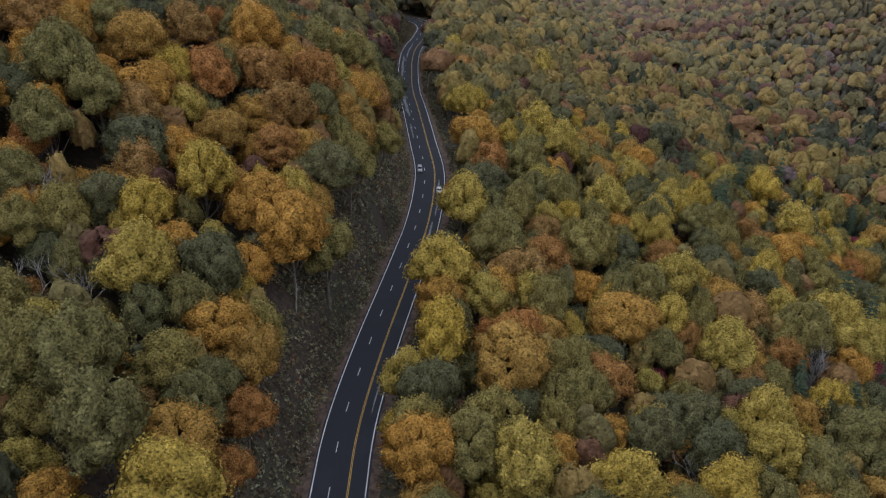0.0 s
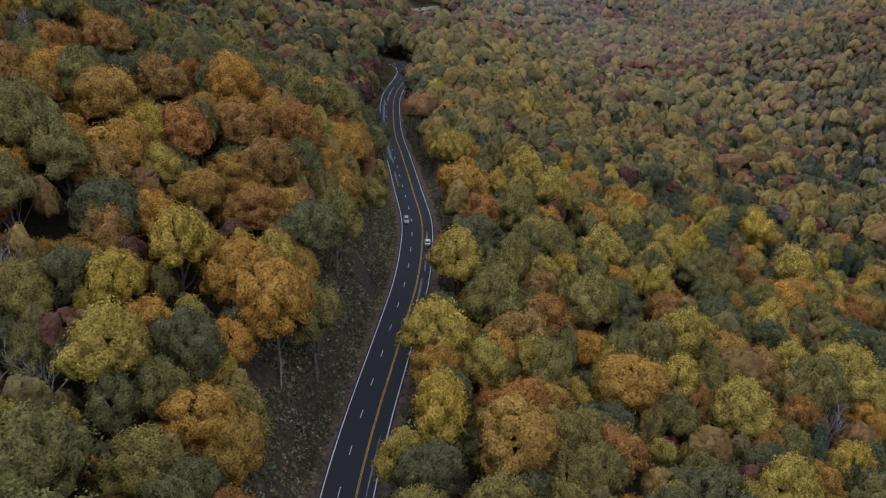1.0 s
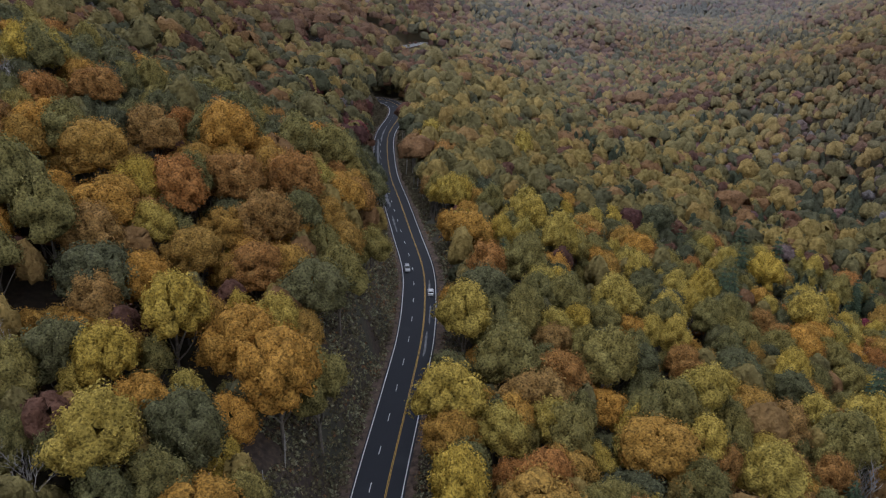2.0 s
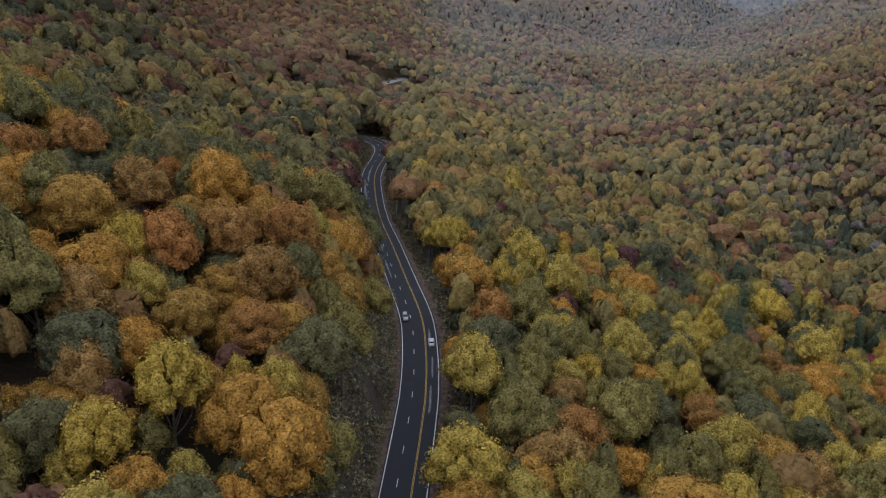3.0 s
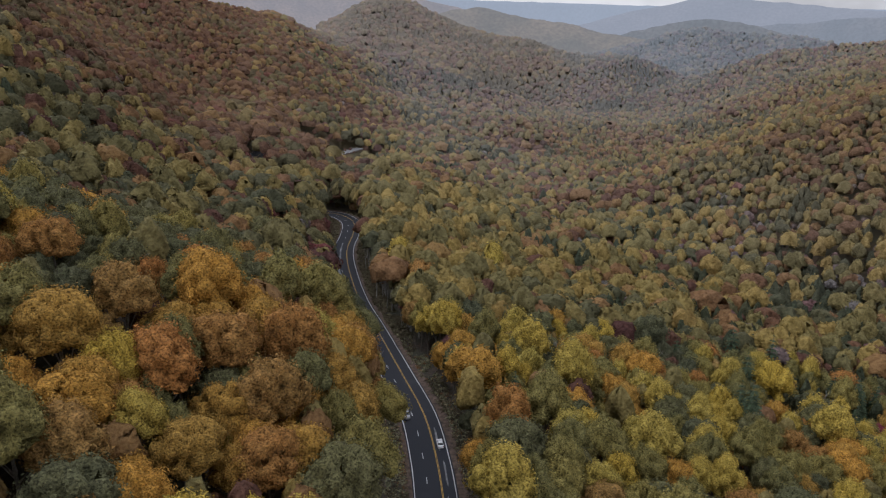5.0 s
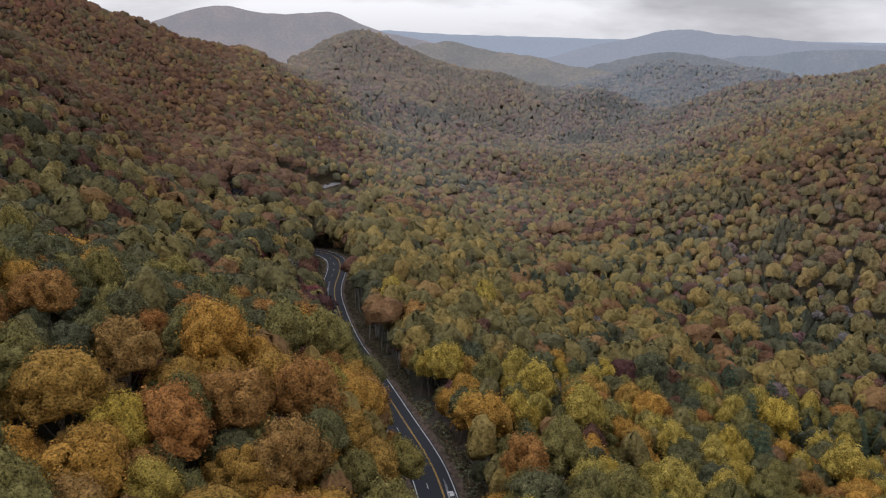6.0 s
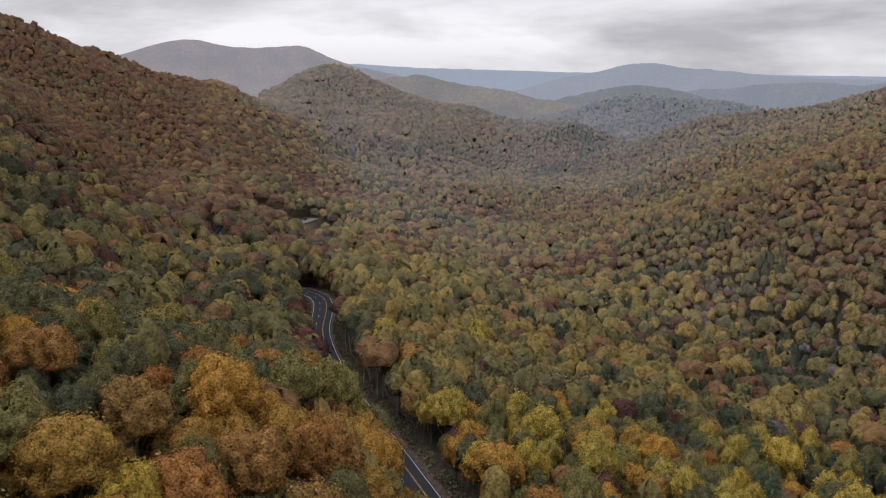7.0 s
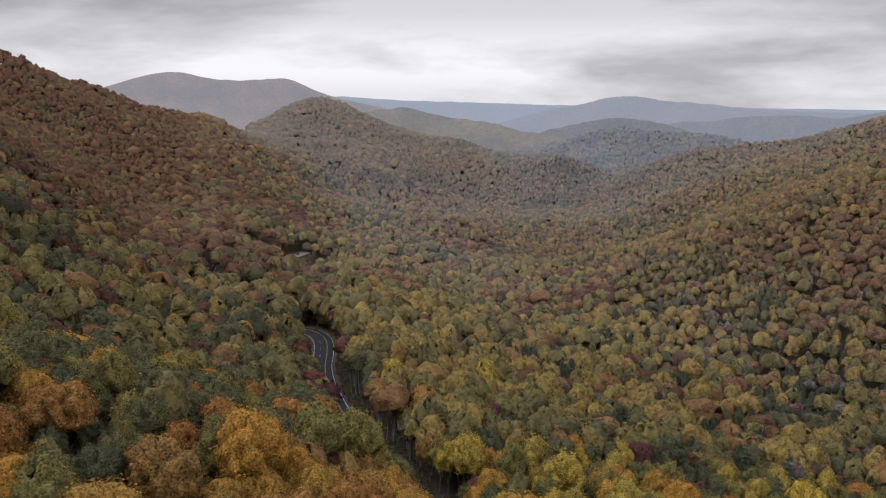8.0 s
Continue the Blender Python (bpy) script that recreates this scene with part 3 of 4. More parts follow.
def leafy_crown(r, height, wide, base, peak, leaves, leaf, lobes=20, rings=(6, 14), depth=0.24, gaps=0.0, sunk=0.12, shell=0.9, ragged=0.0, flat=0.0):
    """A rounded crown: boughs swell out of an uneven dome, leaf clumps stand on them, and gaps may open between them.
    Gives the triangles and, for each corner, the way the leaf mass faces."""
    base = base + sunk * (height - base)
    tall = height - base
    mid = base + tall * 0.44
    dirs = spiral(lobes, -0.45, r, 0.1)
    swell, wave = r.uniform(0.93, 1.06, lobes), r.uniform(0, 6.28, 3)
    reach = math.sqrt(2.9 / lobes)
    lean = r.normal(0, 0.07, 2) * wide

    def surface(v):
        near_ = v @ dirs.T
        which = near_.argmax(1)
        s_ = np.clip(1 - (1 - near_.max(1)) / (0.62 * reach * reach), 0, 1)
        out = (1 - depth + depth * np.sqrt(s_ * (2 - s_))) * swell[which]
        turn = np.arctan2(v[:, 1], v[:, 0])
        side = wide * (1 + 0.13 * np.sin(2 * turn + wave[0]) + 0.09 * np.sin(3 * turn + wave[1])) * (1 - peak * np.maximum(0, v[:, 2]))
        high = np.where(v[:, 2] > 0, tall * 0.56, tall * 0.44)
        pts = np.stack([v[:, 0] * side * out + lean[0] * v[:, 2], v[:, 1] * side * out + lean[1] * v[:, 2], mid + v[:, 2] * out * high], 1)
        face = unit(np.stack([v[:, 0] / wide, v[:, 1] / wide, v[:, 2] / high + 0.35 * peak / wide], 1))
        return pts, unit(face + (v - dirs[which]) * (3.4 * depth / reach)), s_

    count, around = rings
    polar = np.r_[0.0, np.repeat((np.arange(count) + 1) / count * 1.95, around)]
    turn = np.r_[0.0, ((np.arange(around)[None] + 0.5 * (np.arange(count)[:, None] % 2)) * 6.2832 / around).ravel()]
    v = unit(np.stack([np.cos(turn) * np.sin(polar), np.sin(turn) * np.sin(polar), np.cos(polar)], 1) + (r.normal(0, 0.35 / around, (len(polar), 3)) if count > 2 else 0))
    pts, nrm, s_ = surface(v)
    if ragged:
        pts = pts + r.normal(0, ragged * wide, pts.shape) * np.array([1, 1, 0.7])
        nrm = unit(nrm + r.normal(0, ragged * 1.6, nrm.shape))
    pts = pts * shell + np.array([0, 0, mid]) * (1 - shell)
    faces = [(0, 1 + j, 1 + (j + 1) % around) for j in range(around)]
    for k in range(count - 1):
        a, b_ = 1 + k * around, 1 + (k + 1) * around
        for j in range(around):
            n_ = (j + 1) % around
            if k % 2 == 0:
                faces += [(a + j, b_ + j, a + n_), (a + n_, b_ + j, b_ + n_)]
            else:
                faces += [(a + j, b_ + j, b_ + n_), (a + j, b_ + n_, a + n_)]
    faces = np.array(faces)
    if gaps:
        faces = faces[(s_[faces].max(1) > gaps) | (r.uniform(size=len(faces)) > 0.7)]
    co, no = pts[faces], nrm[faces]
    if leaves:
        v = spiral(leaves, -0.25, r, 0.04)
        pts, nrm, s_ = surface(v)
        if gaps:
            pts, nrm = pts[s_ > gaps * 0.6], nrm[s_ > gaps * 0.6]
        centre = np.array([0, 0, mid])
        pts = centre + (pts - centre) * r.uniform(shell, 1.035, (len(pts), 1))
        tri = leaf_triangles(pts, nrm, leaf, r, 0.1, 0.5)
        soft = unit(nrm + r.normal(0, 0.3, nrm.shape))
        co, no = np.concatenate([co, tri]), np.concatenate([no, np.repeat(soft[:, None], 3, 1)])
    return co, unit(no * (1 - flat) + np.array([0, 0, flat]))


def limb(bm, a, b_, r0, r1, sides=6, bend=0.0, r=None):
    """A tapered, slightly bent branch."""
    a, b_ = Vector(a), Vector(b_)
    segs = 3 if bend else 1
    prev = None
    axis = (b_ - a).normalized()
    x = axis.orthogonal().normalized()
    y = axis.cross(x)
    side = x * bend * (r.normal() if r is not None else 0) + y * bend * (r.normal() if r is not None else 0)
    for k in range(segs + 1):
        f = k / segs
        c = a.lerp(b_, f) + side * math.sin(math.pi * f) * (b_ - a).length
        rad = r0 + (r1 - r0) * f
        ringv = [bm.verts.new(c + (x * math.cos(6.2832 * j / sides) + y * math.sin(6.2832 * j / sides)) * rad) for j in range(sides)]
        if prev:
            for j in range(sides):
                bm.faces.new((prev[j], prev[(j + 1) % sides], ringv[(j + 1) % sides], ringv[j]))
        prev = ringv
    bm.faces.new(prev)


def trunk_mesh(name, r, height, wide, base, mat):
    bm = bmesh.new()
    limb(bm, (0, 0, -1.2), (0.2 * r.normal(), 0.2 * r.normal(), height * 0.72), 0.36, 0.10, 6, 0.012, r)
    for k in range(5):
        a, z = k * 2.4 + r.uniform(0, 1), base * r.uniform(0.75, 1.2)
        reach = wide * r.uniform(0.55, 0.8)
        limb(bm, (0, 0, z), (math.cos(a) * reach, math.sin(a) * reach, z + (height - base) * r.uniform(0.3, 0.6)), 0.15, 0.04, 4, 0.05, r)
    return mesh_of(name, bm, mat, True)


def bare_mesh(name, r, height, mat):
    bm = bmesh.new()

    def grow(p, d, length, rad, level):
        q = p + d * length
        limb(bm, p, q, rad, rad * 0.6, 5 if level < 2 else 3, 0.03, r)
        if level == 4:
            return
        for k in range((5, 3, 3, 2)[level]):
            turn = Vector(r.normal(0, 1, 3)).normalized()
            nd = (d * 0.75 + turn * 0.55 + Vector((0, 0, 0.22))).normalized()
            grow(p.lerp(q, r.uniform(0.55, 1.0)), nd, length * r.uniform(0.55, 0.75), rad * 0.55, level + 1)

    grow(Vector((0, 0, -1)), Vector((0.03, 0.02, 1)).normalized(), height * 0.42, 0.26, 0)
    return mesh_of(name, bm, mat)


def pine_triangles(r, height, wide, whorls=11, per=13, leaf=1.0):
    tris = []
    for k in range(whorls):
        f = k / (whorls - 1)
        z = height * (0.22 + 0.76 * f)
        reach = wide * (1 - f) ** 0.8 + 0.35
        count = max(5, int(per * (1 - 0.55 * f)))
        a = np.arange(count) * 6.2832 / count + r.uniform(0, 6.28) + r.normal(0, 0.12, count)
        d = np.stack([np.cos(a), np.sin(a), np.zeros(count)], 1)
        rch = reach * r.uniform(0.75, 1.12, (count, 1))
        side = np.stack([-np.sin(a), np.cos(a), np.zeros(count)], 1)
        for lo, hi, w in ((0.0, 0.6, 0.30), (0.3, 1.0, 0.24)):
            root = np.array([0, 0, z]) + d * rch * lo
            tip = np.array([0, 0, z]) + d * rch * hi + np.array([0, 0, -1]) * rch * 0.22 * hi
            wid = rch * w * leaf
            tris.append(np.stack([root + np.array([0, 0, 0.3]), tip - side * wid, tip + side * wid], 1))
            tris.append(np.stack([tip + d * wid * 0.9, tip - side * wid * 0.9 + np.array([0, 0, 0.12]), root + side * wid * 0.3 + np.array([0, 0, 0.35])], 1))
    return np.concatenate(tris)


LABELS = {
    "yellow": ("hickory_tree", "tall broadleaf tree with golden yellow autumn leaves", "yellow trees of the slope"),
    "olive": ("poplar_tree", "tall broadleaf tree turning from green to yellow", "yellow-green trees of the slope"),
    "orange": ("oak_tree", "broad oak with orange-brown autumn leaves", "orange trees of the slope"),
    "rust": ("red_oak_tree", "rounded oak with rust-red autumn leaves", "rust trees of the slope"),
    "green": ("green_oak_tree", "dense rounded tree still in dull green leaf", "green trees of the slope"),
    "crimson": ("maple_tree", "small maple with crimson autumn leaves", "red maples of the slope"),
    "pine": ("pine_tree", "dark green conical pine among the broadleaf trees", "pines of the slope"),
    "bare": ("bare_tree", "leafless grey tree with many fine branches", "bare trees of the slope"),
}
SHAPES = {"yellow": (23, 4.8, 6.0, 0.15), "olive": (23, 5.0, 6.0, 0.2), "orange": (21, 6.0, 5.0, 0.0), "rust": (20, 5.4, 5.0, 0.0),
          "green": (20, 5.4, 4.5, 0.05), "crimson": (13, 3.4, 4.0, 0.1), "russet": (19, 5.2, 4.5, 0.0)}
PROTO_WIDE = {"yellow": 4.6, "olive": 4.8, "orange": 6.0, "rust": 5.4, "green": 5.4, "crimson": 3.4, "pine": 4.0, "bare": 4.5}
PROTO = {}
for kind, (tree_name, tree_label, tree_group) in LABELS.items():
    PROTO[kind] = []
    for variant in range(8 if kind in SHAPES and kind != "crimson" else 4):
        fine = variant % 2 == 0  # every second shape is a lighter one for trees farther up the valley
        r = np.random.default_rng(100 + 17 * variant + len(kind) * 31 + ord(kind[0]))
        if kind in SHAPES:
            h, w, base, peak = SHAPES[kind]
            h, w = h * r.uniform(0.94, 1.06), w * r.uniform(0.92, 1.1)
            airy = kind in ("yellow", "olive")  # these have let go some of their leaves
            co, no = leafy_crown(r, h, w * 1.1, base, peak, 1700 if fine else 560, 0.235 if fine else 0.37, int(r.integers(22, 32)) if airy else int(r.integers(26, 38)),
                                 (10, 24) if fine else (7, 15), 0.42 if airy else 0.38, 0.2 if airy else 0.06, 0.1)
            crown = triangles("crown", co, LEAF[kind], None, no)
            stem = trunk_mesh("trunk", r, h, w, base, BARK)
        elif kind == "pine":
            h, w = 23.0, 4.0
            crown, stem = triangles("crown", pine_triangles(r, h, w), LEAF["pine"]), None
            bm = bmesh.new()
            limb(bm, (0, 0, -1.2), (0, 0, h * 0.95), 0.32, 0.05, 8)
            stem = mesh_of("trunk", bm, BARK, True)
        else:
            crown, stem = bare_mesh("branches", r, 19.0, PALE_BARK), None
        PROTO[kind].append((crown, stem))


def plant(kind, x, y, size=1.0):
    name, label, group = LABELS[kind]
    crown, stem = PROTO[kind][2 * int(rng.integers(len(PROTO[kind]) // 2)) + (0 if y < 245 and size > 0.7 else 1)]
    z = float(ground_at(x, y)[0])
    m = Matrix.LocRotScale((x, y, z), Euler((rng.normal() * 0.03, rng.normal() * 0.03, rng.uniform(0, 6.28))),
                           (size * rng.uniform(1.02, 1.2), size * rng.uniform(1.02, 1.2), size * rng.uniform(0.94, 1.06)))
    if stem is None:
        tree = new(name, crown)
        tree.matrix_basis = m
    else:
        tree = new(name)
        tree.empty_display_size = 0.5
        tree.matrix_basis = m
        for n_, me in (("trunk", stem), ("crown", crown)):
            child(n_, me, tree)
    tagged(tree, label, "tree", group)
    return tree


def smooth_noise(x, y, scale, seed=0.0):
    return noise.noise((x / scale + seed, y / scale - seed, seed * 1.7))


NEAR_END = 330.0


def choose(x, y, r):
    """The kind that grows at a place: oaks up the slope, yellow hickories by the road, pines in the valley."""
    a = smooth_noise(x, y, 38, 3.3) + 0.8 * smooth_noise(x, y, 150, 9.1) + r.normal(0, 0.4)
    u = x - float(np.interp(y, AXIS_Y, AXIS_X))
    if y > 540:
        u += 110 * smooth_noise(x, y, 75, 41.0)
    w = {"yellow": 1.0, "olive": 1.2, "orange": 0.8, "rust": 0.5, "green": 0.7, "crimson": 0.04, "pine": 0.04, "bare": 0.12}
    if u < 0:
        if y < 150:
            w.update(olive=1.9, orange=0.9, rust=0.4, green=1.0, yellow=0.8, pine=0)
        elif y > 215 and y < 265 and u < -68:
            w.update(olive=1.8, green=2.0, orange=0.5, rust=0.4, yellow=0.5, bare=0.5, pine=0)
        elif y < 265:
            w.update(orange=3.2, rust=1.0, olive=0.9, green=0.4, yellow=0.7, pine=0)
        elif y < 560:
            w.update(olive=1.8, green=3.0, orange=0.6, rust=0.5, yellow=0.2, pine=0.05, bare=0.2, russet=0.9 if y > 340 else 0)
        else:
            w.update(russet=5.0, rust=3.4, orange=0.9, olive=0.5, green=2.0, yellow=0.1, crimson=0.2, pine=0.06)
    elif y < 620 and x < 330:
        if u < 110:
            w.update(yellow=1.4, olive=2.0, orange=0.6, rust=0.3, green=0.9) if y < NEAR_END else w.update(yellow=1.7, olive=2.6, orange=0.5, rust=0.25, green=0.9)
        else:
            w.update(pine=0.6 * math.exp(4.0 * smooth_noise(x, y, 40, 12.0)), crimson=0.12, bare=0.5 + 0.9 * (x > 190), green=1.4, orange=0.7, rust=0.6, olive=1.6, yellow=0.8)
    elif x > 360 and y < 950:
        w.update(orange=1.4, rust=1.7, yellow=0.4, olive=1.0, green=1.0, pine=0.1, russet=1.0)
    elif y < 1300:
        w.update(olive=1.5, orange=0.9, rust=1.3, green=1.4, yellow=0.25, pine=0.4, bare=0.4, russet=0.6)
    else:
        w.update(olive=0.9, orange=0.5, rust=1.4, green=2.0, yellow=0.1, pine=1.0, bare=0.3, russet=1.2)
    if y > 600:
        w["pine"] *= math.exp(4.5 * smooth_noise(x, y, 70, 33.0))  # pines stand in clumps
        stand = 2.4 * smooth_noise(x, y, 95, 17.0) + 1.2 * smooth_noise(x, y, 40, 27.0)
        for k in ("green", "pine"):
            w[k] *= math.exp(stand)
        for k in ("rust", "russet", "orange"):
            w[k] = w.get(k, 0) * math.exp(-0.8 * stand)
    kinds = list(w)
    p = np.array([w[k] for k in kinds])
    shift = {"yellow": 0.8, "olive": 0.5, "orange": -0.5, "rust": -0.8, "green": 0.15}
    p *= np.exp([a * shift.get(k, 0) for k in kinds])
    return kinds[int(r.choice(len(kinds), p=p / p.sum()))]


TONE = {"pine": 0.02, "russet": 0.785, "green": 0.14, "olive": 0.29, "yellow": 0.44, "orange": 0.6, "rust": 0.73, "crimson": 0.88, "bare": 0.98}


def left_edge(y):
    return np.where(y < 350, -112 - 0.52 * (y - 105), -240 - 0.2 * (y - 350))


def right_edge(y):
    return np.maximum(85 + 0.64 * (y - 100), -40 + 1.15 * (y - 91))


def spots(y0, y1, gap, r):
    """Jittered, staggered places over the seen fan of the land."""
    out = []
    row = 0
    y = y0
    while y < y1:
        x = float(left_edge(y)) - gap * r.uniform()
        end = float(right_edge(y))
        if row % 2:
            x += gap / 2
        while x < end:
            out.append((x + r.uniform(-0.36, 0.36) * gap, y + r.uniform(-0.36, 0.36) * gap))
            x += gap
        y += gap * 0.87
        row += 1
    return np.array(out)


# single trees that stand out: x, y, size
LANDMARKS = {
    "green": [(-72, 168, 1.32), (-102, 176, 1.0), (-31, 182, 1.23), (-47, 132, 1.19), (-55, 372, 1.5), (-2, 123, 1.13), (23, 104, 0.86), (51, 132, 0.94), (57, 130, 1.05), (60, 122, 1.11), (83, 201, 1.5), (13, 214, 1.46), (100, 327, 1.5), (24, 326, 1.5)],
    "orange": [(-66, 177, 0.74), (-57, 185, 0.95), (-82, 158, 0.6), (-77, 195, 0.93), (-60, 237, 1.5), (-37, 190, 1.02), (-96, 200, 0.7), (-84, 207, 1.18), (-42, 156, 1.05), (-34, 150, 1.24), (-41, 140, 0.81), (-55, 139, 0.81), (-36, 115, 0.9), (-41, 90, 0.93), (-56, 77, 0.75), (-4, 105, 1.1), (15, 133, 1.45), (25, 152, 0.92), (40, 175, 0.9), (48, 159, 1.28), (36, 122, 0.72), (12, 261, 1.39), (81, 157, 1.06), (90, 145, 0.94)],
    "rust": [(-95, 163, 0.94), (-90, 156, 0.65), (-65, 205, 1.5), (-39, 222, 1.45), (-44, 202, 1.19), (-54, 218, 1.28), (-76, 225, 1.5), (-108, 203, 1.5), (-50, 100, 0.7), (-35, 92, 0.71), (-35, 104, 0.76), (-26, 244, 1.06), (21, 171, 1.25), (29, 184, 1.12), (18, 144, 1.1), (38, 137, 1.11), (16, 233, 1.26), (10, 362, 1.5), (62, 159, 0.91)],
    "olive": [(-90, 163, 1.19), (-84, 178, 1.41), (-94, 183, 1.3), (-26, 193, 1.13), (-28, 160, 1.27), (-36, 123, 0.88), (-40, 105, 0.79), (-46, 104, 0.99), (-58, 97, 1.22), (-65, 98, 1.04), (-50, 85, 1.32), (-44, 259, 1.25), (-32, 267, 1.29), (-20, 222, 1.02), (6, 106, 1.11), (15, 182, 1.44), (55, 175, 1.18), (42, 187, 1.41), (28, 239, 1.5), (104, 176, 1.33), (31, 142, 1.0), (24, 128, 0.92), (82, 121, 1.24), (102, 137, 1.5), (11, 116, 1.06)],
    "yellow": [(-67, 134, 0.66), (-67, 141, 0.76), (-55, 157, 1.3), (-49, 143, 0.75), (-37, 170, 0.91), (-46, 174, 0.62), (-57, 123, 1.17), (-68, 107, 0.8), (-61, 84, 0.71), (-39, 79, 1.18), (-42, 132, 0.71), (0, 165, 1.48), (-7, 130, 0.91), (0, 137, 1.36), (11, 159, 1.09), (-9, 116, 0.61), (15, 103, 1.17), (6, 200, 1.43), (74, 125, 1.5), (75, 135, 1.26), (35, 103, 1.22), (65, 182, 1.5), (119, 189, 1.5), (123, 181, 1.33), (136, 290, 1.5), (133, 254, 1.33), (54, 223, 1.5), (44, 259, 1.46), (38, 291, 1.5), (5, 394, 1.5), (55, 412, 1.5), (101, 187, 1.03), (73, 156, 1.41)],
    "bare": [(-68, 121, 1.02), (-77, 120, 1.04), (-48, 80, 0.6), (-82, 143, 1.17), (55, 116, 1.03), (104, 166, 1.48)],
    "crimson": [(37, 168, 0.63), (53, 148, 0.95), (126, 178, 1.5), (114, 164, 1.17), (177, 280, 1.13)],
    "pine": [(128, 296, 1.5), (107, 260, 1.43), (159, 326, 1.5), (147, 337, 1.5), (157, 437, 1.5), (132, 206, 1.5), (134, 195, 1.5)],
}
taken = []
for kind, rows in LANDMARKS.items():
    for x, y, size in rows:
        if float(road_near(x, y)[0][0]) > 10.5:
            size = min(size, 1.25)
            plant(kind, x, y, size)
            taken.append((x, y, PROTO_WIDE[kind] * size * (0.4 if kind == "bare" else 1)))
taken = np.array(taken)
grown = [tuple(row) for row in taken]
near = spots(78, NEAR_END, 7.8, rng)
dist, level, side, run = road_near(near[:, 0], near[:, 1])
# the cut bank on the uphill side carries no trees
clear = np.where(side < 0, np.interp(near[:, 1], [60, 150, 200, 235, 260, 330], [19, 18.5, 17, 14.5, 12.5, 11.5]), 12.5)
near = near[dist > clear]
for x, y in near:
    kind, size = choose(x, y, rng), float(rng.choice([rng.uniform(0.5, 0.75), rng.uniform(0.78, 1.05)], p=[0.35, 0.65]))
    if (np.hypot(taken[:, 0] - x, taken[:, 1] - y) < 0.55 * (taken[:, 2] + PROTO_WIDE[kind] * size)).any():
        continue
    plant(kind, x, y, size)
    grown.append((x, y, PROTO_WIDE[kind] * size * 1.1))
grown = np.array(grown)
# young trees close the gaps
young = spots(80, NEAR_END, 6.4, rng)
dist, _, side, _ = road_near(young[:, 0], young[:, 1])
young = young[dist > np.where(side < 0, np.interp(young[:, 1], [60, 150, 200, 235, 260, 330], [19, 18.5, 17, 14.5, 12.5, 11.5]), 12.5)]
low_growth = [(x, y) for x, y in young if (np.hypot(grown[:, 0] - x, grown[:, 1] - y) > 0.72 * grown[:, 2] + 1.0).all()]

# young trees crowd the outside of the bend
bend = np.flatnonzero((CEN[:, 1] > 498) & (CEN[:, 1] < 545) & (CEN[:, 0] > -46))
for k in range(120):
    at = int(rng.choice(bend))
    away = rng.uniform(8.4, 15.5)
    x, y = CEN[at, 0] + SIDE[at, 0] * away, CEN[at, 1] + SIDE[at, 1] * away
    if float(road_near(x, y)[0][0]) > 8.0:
        low_growth.append((x, y))

# ---- the woods farther off, one joined mass ----
def joined_crowns(places, r, leaves, leaf, lobes, rings, size=(0.8, 1.15), depth=0.24, sunk=0.3, spread=1.12, ragged=0.05, flat=0.0):
    """Crowns for many trees at once."""
    bank = {kind: [leafy_crown(r, 23, 4.0, 4, 0.6, leaves, leaf * 0.8, lobes + 6, rings, min(depth, 0.24), 0.0, 0.1, 0.95, ragged, flat) if kind == "pine"
                   else leafy_crown(r, *SHAPES.get(kind, (17, 3.8, 6, 0.1)), leaves, leaf, lobes, rings, depth, 0.0, sunk, 0.95, ragged, flat) for k in range(8)] for kind in TONE}
    parts, facing, tones = [], [], []
    z = ground_at(places[:, 0], places[:, 1])
    # on a slope the tops of the trees together face as the slope does
    rise = np.stack([ground_at(places[:, 0] + 12, places[:, 1]) - ground_at(places[:, 0] - 12, places[:, 1]),
                     ground_at(places[:, 0], places[:, 1] + 12) - ground_at(places[:, 0], places[:, 1] - 12)], 1) / 24
    tilt = 0.8 * (unit(np.c_[-rise, np.ones(len(places))]) - np.array([0, 0, 1]))[:, None, None, :]
    for k_, ((x, y), gz) in enumerate(zip(places, z)):
        kind = choose(x, y, r)
        co, no = bank[kind][int(r.integers(8))]
        a, s_ = r.uniform(0, 6.28), r.uniform(*size) * (1 if kind == "pine" else math.exp(r.normal(0, 0.16)))
        if -46 < x < 34 and 775 < y < 872:
            s_ *= 0.42  # young growth below the road
        elif x < -60 and y > 330:
            s_ *= 1.25 if y > 535 and x > -115 else 0.98 if y < 450 else 0.85
        elif x > 260:
            s_ *= 0.84
        turn = np.array([[math.cos(a), -math.sin(a), 0], [math.sin(a), math.cos(a), 0], [0, 0, 1]])
        parts.append((co @ turn.T) * (np.array([s_ * spread, s_ * spread, s_ if s_ < 0.55 else s_ ** 0.5])) + np.array([x, y, gz + r.normal(0, 0.9)]))
        facing.append(unit(no @ turn.T + tilt[k_]))
        tones.append(np.full(len(co), np.clip(TONE[kind] + r.normal(0, 0.035), 0, 1)))
    return np.concatenate(parts), np.concatenate(facing), np.concatenate(tones)


